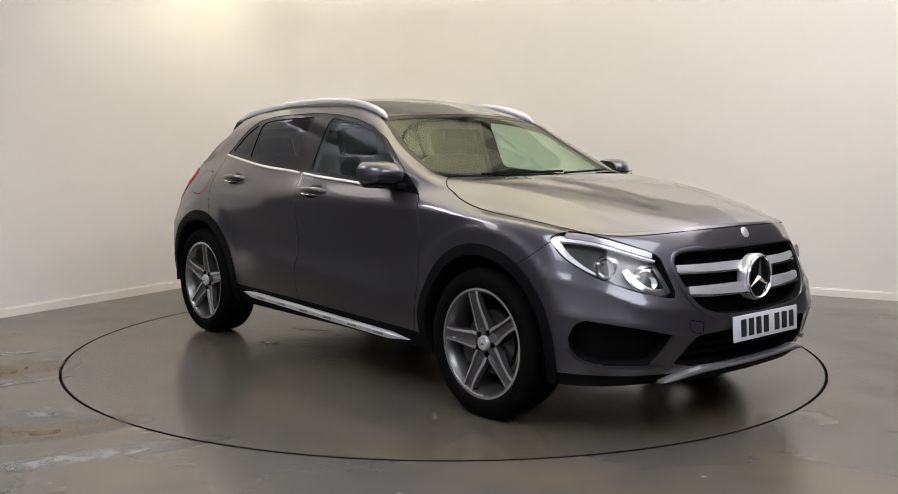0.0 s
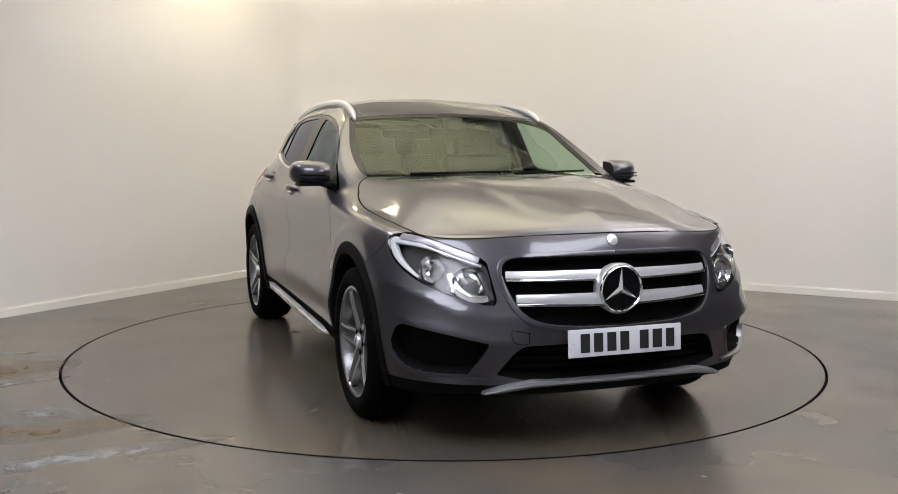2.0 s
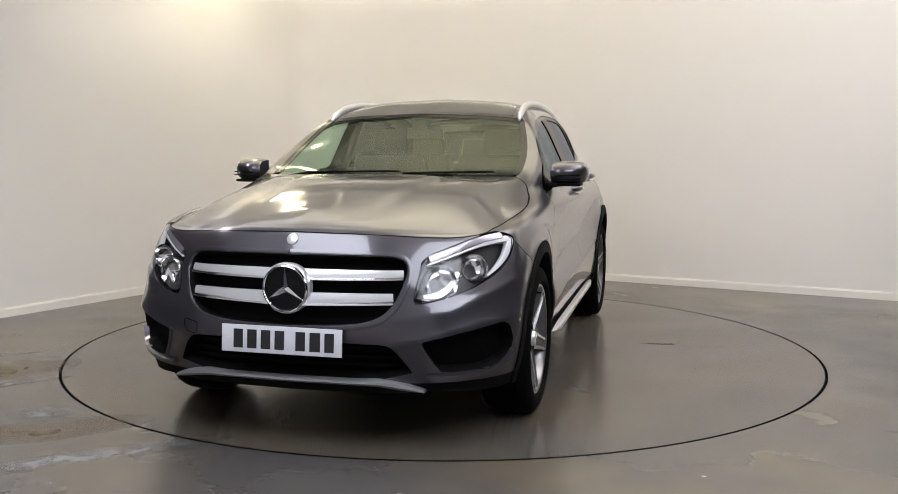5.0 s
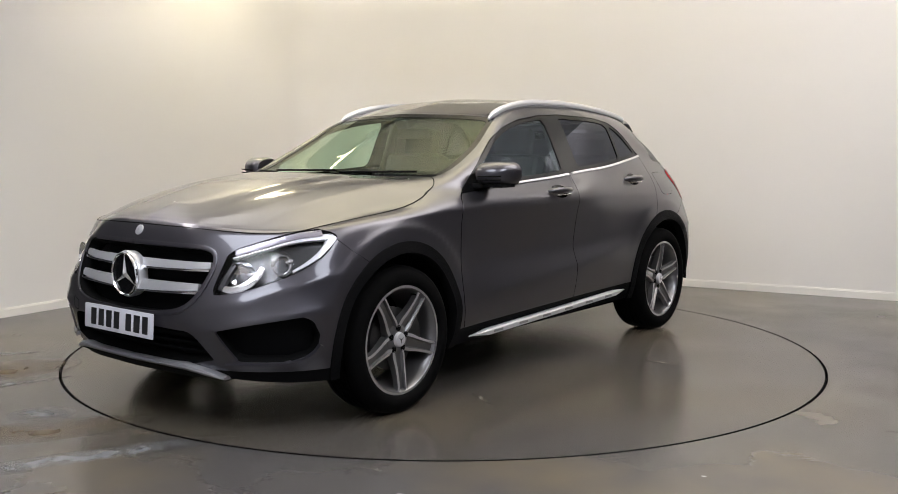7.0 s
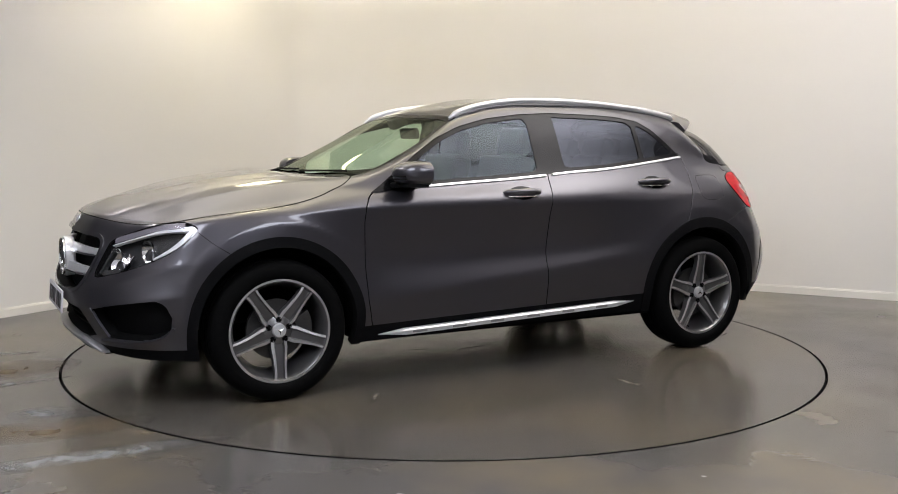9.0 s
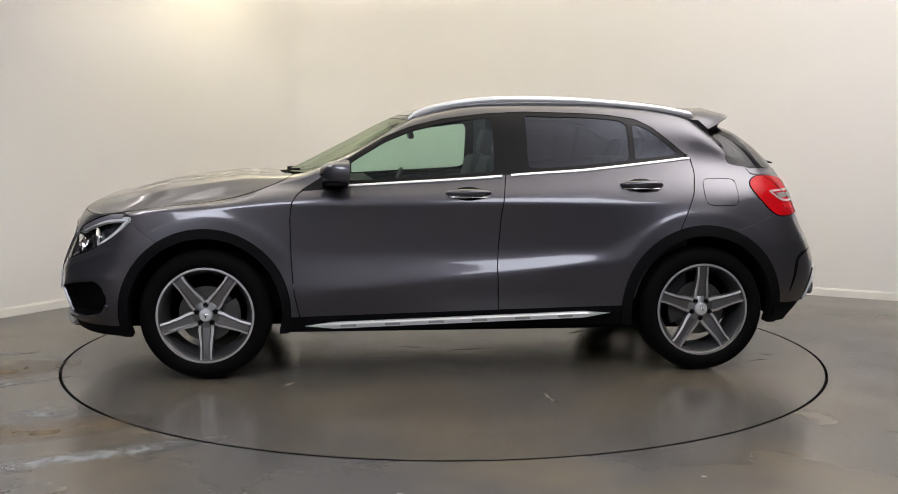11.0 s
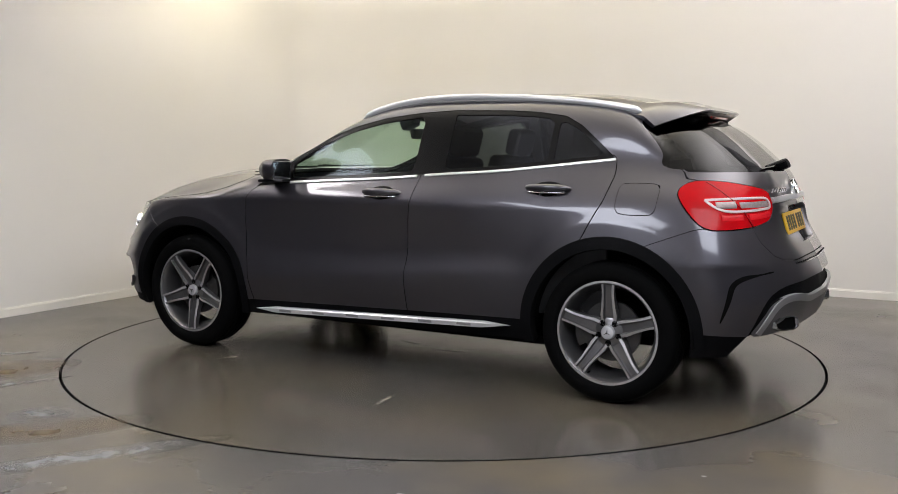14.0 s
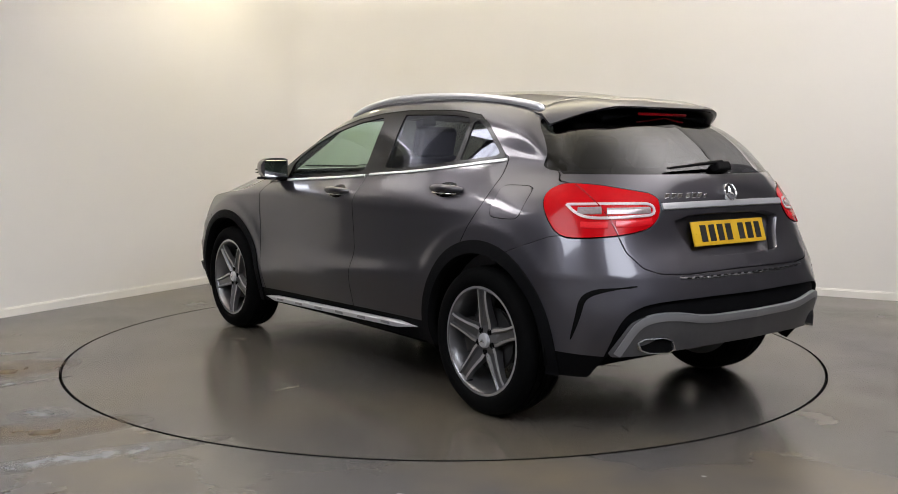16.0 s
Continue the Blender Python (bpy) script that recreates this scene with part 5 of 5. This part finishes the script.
        part("rail_seal", bm, M_SILVERDARK, rr, "grey foot of the rail")


def build_mirror(door, side):
    """Door mirror: a rounded shell with a forward slot line, glass behind, a black foot."""
    bm = bmesh.new()
    secs = []
    for k in range(11):
        f = k / 10
        y = .832 + .188 * f
        zc = 1.100 + 0.003 * f
        hz = (0.056, 0.061, 0.063, 0.064, 0.064, 0.064, 0.063, 0.061, 0.057, 0.047, 0.022)[k]
        dep = (0.092, 0.103, 0.108, 0.109, 0.108, 0.105, 0.101, 0.095, 0.085, 0.066, 0.030)[k]
        xb = .600 - 0.015 * f
        dep *= 1.38
        ring = []
        for j in range(16):
            a = math.pi * (j / 15) - math.pi / 2
            ring.append(bm.verts.new((xb + dep * max(0, math.cos(a)) ** 0.55, y * side, zc + hz * math.sin(a) * (1.0 if a < 0 else 0.98))))
        secs.append(ring)
    for a, b in zip(secs, secs[1:]):
        for j in range(15):
            bm.faces.new((a[j], a[j + 1], b[j + 1], b[j]))
        bm.faces.new((a[15], a[0], b[0], b[15]))
    bm.faces.new(secs[0])
    bm.faces.new(secs[-1])
    m = part("door_mirror", bm, M_PAINT, door, "grey door mirror with a black foot", 50)
    for z in (1.088, 1.070):
        bm = bmesh.new()
        path = [(.600 + .146 - .034 * f ** 2, (.86 + .16 * f) * side, z + .004 * f) for f in np.linspace(0, 0.8, 6)]
        tube(bm, [Vector(q) for q in path], 0.0035, 6)
        part("indicator_strip", bm, M_SEALSHADE, m, "dark indicator strip")
    bm = bmesh.new()
    box(bm, (.118, .150, .016), pose(.652, side * .912, 1.041, 0, 0, 0), 0.006, 3)
    part("lower_shell", bm, M_BLACK, m, "black underside of the mirror")
    bm = bmesh.new()
    box(bm, (.09, .10, .026), pose(.690, side * .82, 1.040), 0.010, 3)
    part("mirror_foot", bm, M_BLACK, m)
    bm = bmesh.new()
    box(bm, (.004, .155, .100), pose(.589, side * .922, 1.10), 0.0015, 1)
    part("mirror_glass", bm, M_MIRROR, m, "mirror glass")
    bm = bmesh.new()
    pts = [(.85, 1.0), (.60, 1.025), (.60, 1.15), (.70, 1.095)]
    vs = []
    for a, b in pts:
        q, n2 = on_side(a, b)
        q = q + n2 * 0.004
        vs.append(bm.verts.new(q if side == 1 else mirrored([q])[0]))
    bm.faces.new(vs)
    part("mirror_sail", bm, M_GLOSSBLACK, m, "gloss black mirror triangle")


def rear_details(tail):
    # spoiler above the rear window: a blade whose ends run down to the black pillars
    bm = bmesh.new()
    rows = []
    for k in range(41):
        f = -1 + 2 * k / 40
        t = abs(f)
        x0, y0 = -1.345, .565 * f
        z0 = on_top(x0, abs(y0))[0].z + .003
        g = max(0, (t - .50) / .50) ** 2.2
        x1, y1, z1 = -1.672 + .205 * g, .575 * f, 1.432 - .084 * g
        mid = ((x0 + x1) / 2, .575 * f, (z0 + z1) / 2 + .020)
        rows.append([bm.verts.new(q) for q in ((x0, y0, z0), mid, (x1 + .012, y1, z1 + .005), (x1, y1, z1 - .004), (x1 + .015, y1 * .99, z1 - .014),
                                              (mid[0], mid[1] * .96, mid[2] - .034), (x0 - .06, y0 * .96, z0 - .050))])
    for a, b in zip(rows, rows[1:]):
        for k in range(6):
            bm.faces.new((a[k], a[k + 1], b[k + 1], b[k]))
    bm.faces.new(rows[0])
    bm.faces.new(rows[-1])
    sp = part("spoiler", bm, M_PAINT, tail, "grey roof spoiler", 40)
    bm = bmesh.new()
    box(bm, (.05, .74, .050), pose(-1.575, 0, 1.372, 0, -30, 0), .012, 3)
    part("spoiler_underside", bm, M_BLACK, sp, "black underside of the spoiler")
    bm = bmesh.new()
    box(bm, (.010, .34, .012), pose(-1.640, 0, 1.395, 0, -10, 0), .003, 2)
    part("brake_light", bm, M_REDDARK, sp, "red high brake light")
    # rear wiper
    p, nr = on_rear(.0, 1.155)
    bm = bmesh.new()
    box(bm, (.05, .10, .045), pose(p.x - .015, -.005, 1.150, 0, 25, 0), .014, 3)
    w = part("rear_wiper", bm, M_BLACK, tail, "black rear wiper")
    bm = bmesh.new()
    q0, q1 = on_rear(.0, 1.155), on_rear(.33, 1.135)
    tube(bm, [q0[0] + q0[1] * .03, q1[0] + q1[1] * .02], [0.013, 0.007], 8, 0.7)
    part("wiper_arm", bm, M_BLACK, w)
    # chrome bar and plate recess
    bar = along([(.0, .990), (.2, .989), (.425, .985)], 14)
    for side in (1, -1):
        part("chrome_bar", strip_on(on_rear, bar, 0.016, 0.010, 0.012, side), M_SILVER, tail, "satin silver tailgate bar")
    p, nr = on_rear(0, 1.036)
    emblem(tail, p + nr * 0.010, .042, -1, False, math.degrees(math.asin(nr.z)))
    # raised model badge as plain shapes
    for k in range(7):
        y = .385 - .036 * k - (0.014 if k > 2 else 0)
        p, nr = on_rear(y, 1.030)
        bm = bmesh.new()
        box(bm, (.004, .026 if k < 6 else .018, .024 if k < 6 else .018), pose(p.x - .006, y, 1.030 if k < 6 else 1.027, 0, -18, 0), .0012, 1)
        part("model_badge", bm, M_CHROME, tail, "plain chrome badge bar")
    plate(tail, pose(-2.044, 0, .860, 0, 17, 0), M_PLATEY, -1)
    # curved slots in the bumper's corners
    for side in (1, -1):
        slot = along([(13.34, 1.30), (13.41, 1.89), (13.46, 2.38), (13.62, 2.62), (14.12, 2.74)], 20)
        part("bumper_slot", strip_on(on_grid, slot, [0.003 + 0.012 * math.sin(math.pi * k / 19) ** 0.8 for k in range(20)], 0.0015, 0.004, side), M_SEALSHADE, car, "dark curved slot")
    # bright sill under the tailgate
    bm = bmesh.new()
    sill = along([(.0, .684), (.25, .684), (.44, .690)], 12)
    for side in (1, -1):
        ls = part("loading_sill", strip_on(on_rear, sill, 0.006, 0.003, 0.010, side), M_CHROME, car, "thin chrome loading sill with dark ribs")
        for k in range(9):
            y = .03 + .045 * k
            p, nr = on_rear(y, .685)
            b2 = bmesh.new()
            box(b2, (.008, .020, .006), pose(p.x - .002, side * y, .689), .0015, 1)
            part("rib", b2, M_BLACK, ls)
    bm.free()


def tail_pipes(df):
    for side in (1, -1):
        x = on_rear(.585, .415)[0].x - .002
        out = chaikin([(-.074, -.034), (.054, -.034), (.074, .028), (-.060, .036)], 1)
        inn = [(a * .92, b * .86) for a, b in out]
        bm = bmesh.new()
        n = len(out)
        lay = []
        for pts, dx in ((out, .05), (out, -.012), (inn, -.014), (inn, .03)):
            lay.append([bm.verts.new((x + dx + .6 * a - .010, side * (.575 + a), .418 + b)) for a, b in pts])
        for a, b in zip(lay, lay[1:]):
            for k in range(n):
                bm.faces.new((a[k], a[(k + 1) % n], b[(k + 1) % n], b[k]))
        tp = part("tail_pipe", bm, M_PIPE, df, "chrome rectangular tail pipe")
        bm = bmesh.new()
        bm.faces.new([bm.verts.new((x + .6 * a - .010, side * (.575 + a * .95), .418 + b * .95)) for a, b in out])
        part("pipe_inside", bm, M_DARK, tp, "black inside of the pipe")


def cabin():
    """Floor pan, seats, dashboard, wheel and headliner, seen through the glass."""
    bm = bmesh.new()
    box(bm, (3.55, 1.02, .05), pose(.10, 0, .250), .02)
    part("floor_pan", bm, M_DARK, car, "black underbody")
    bm = bmesh.new()
    box(bm, (2.3, 1.56, .05), pose(-.25, 0, .254), .02)
    part("floor_pan", bm, M_DARK, car, "black underbody")
    bm = bmesh.new()
    box(bm, (.08, 1.5, .55), pose(1.0, 0, .62), .02)
    part("bulkhead", bm, M_DARK, car)
    bm = bmesh.new()
    rows = []
    for k in range(21):
        y = -.74 + 1.48 * k / 20
        hump = .03 * math.exp(-((y + .37) / .17) ** 2)
        rows.append([bm.verts.new(q) for q in ((.96 - .1 * (abs(y) / .74) ** 2, y, 1.035), (.70, y, 1.045 + hump * .5), (.50, y, 1.03 + hump), (.42, y, .97 + hump), (.44, y, .80), (.50, y, .60))])
    for a, b in zip(rows, rows[1:]):
        for k in range(5):
            bm.faces.new((a[k], a[k + 1], b[k + 1], b[k]))
    part("dashboard", bm, M_DASH, car, "black plastic dashboard")
    # steering wheel on the right-hand side
    bm = bmesh.new()
    lathe(bm, [(.170, 0), (.180, .012), (.190, 0), (.180, -.012), (.170, 0)], 40, "x")
    sw = part("steering_wheel", bm, M_SEAT, car, "black leather steering wheel")
    sw.matrix_basis = Matrix.Translation((.33, -.37, .93)) @ Matrix.Rotation(radians(-24), 4, "Y")
    bm = bmesh.new()
    box(bm, (.05, .12, .10), None, .02, 3)
    box(bm, (.02, .34, .035), None, .008, 2)
    box(bm, (.02, .05, .17), pose(0, 0, -.08), .008, 2)
    part("wheel_boss", bm, M_DASH, sw)
    for x, y, tilt in ((-.10, .37, -14), (-.10, -.37, -14), (-.98, .40, -18), (-.98, -.40, -18), (-.98, 0, -18)):
        rear_seat = x < -.5
        wid = .50 if not rear_seat else (.46 if y else .30)
        bm = bmesh.new()
        box(bm, (.50, wid, .16), pose(x + .22, y, .56), .05, 3)
        s = part("seat", bm, M_SEAT, car, "black upholstered car seat")
        bm = bmesh.new()
        box(bm, (.13, wid * .95, .62), pose(x - .08, y, .88, 0, tilt, 0), .05, 3)
        part("backrest", bm, M_SEAT, s)
        bm = bmesh.new()
        box(bm, (.09, .26, .17), pose(x - .20 - (.02 if rear_seat else 0), y, 1.265 if not rear_seat else 1.21, 0, tilt, 0), .04, 3)
        part("head_restraint", bm, M_SEAT, s)
    for side in (1, -1):
        bm = bmesh.new()
        box(bm, (2.1, .04, .62), pose(-.25, side * .74, .70), .015)
        part("door_lining", bm, M_DASH, car, "black door lining")
        bm = bmesh.new()
        box(bm, (.07, .03, .50), pose(-.29, side * .66, 1.22, side * 20, 0, 0), .012)
        part("pillar_lining", bm, M_DASH, car)
    # headliner under the roof
    bm = bmesh.new()
    rows = []
    for i in range(13):
        x = .16 - 1.5 * i / 12
        rows.append([bm.verts.new((x, y, on_top(x, abs(y))[0].z - .035)) for y in np.linspace(-.52, .52, 11)])
    for a, b in zip(rows, rows[1:]):
        for k in range(10):
            bm.faces.new((a[k], a[k + 1], b[k + 1], b[k]))
    part("headliner", bm, M_HEADLINER, car, "pale grey headliner")
    bm = bmesh.new()
    box(bm, (.03, .22, .065), pose(.22, 0, 1.315, 0, 12, 0), .015, 3)
    m = part("interior_mirror", bm, M_DASH, car, "black interior mirror")
    bm = bmesh.new()
    box(bm, (.10, .10, .07), pose(.30, 0, 1.385, 0, 25, 0), .02, 3)
    part("sensor_box", bm, M_DASH, m)
    # wipers at the foot of the windscreen
    for y0, y1 in ((-.46, .08), (.10, .56)):
        bm = bmesh.new()
        pts = []
        for f in np.linspace(0, 1, 9):
            y = y0 + (y1 - y0) * f
            x = .965 - .12 * (abs(y) / .62) ** 2
            pts.append(Vector((x, y, 1.100 + .010 * f)))
        tube(bm, pts, 0.006, 6)
        part("wiper_blade", bm, M_BLACK, car, "black windscreen wiper")


build_room()
build_stains()
table = build_turntable()
TAIL, DOORS = cut_body()
place_wheels()
front_details()
side_details(DOORS)
rear_details(TAIL)
cabin()


def motions():
    """The turntable turns, and the car with it."""
    walk(table, [(t, pose(0, 0, 0, 0, 0, a)) for t, a in TURN])
    walk(car, [(t, pose(0, 0, 0, 0, 0, a) @ pose(-CAR_OFF[0], -CAR_OFF[1], 0)) for t, a in TURN])


motions()
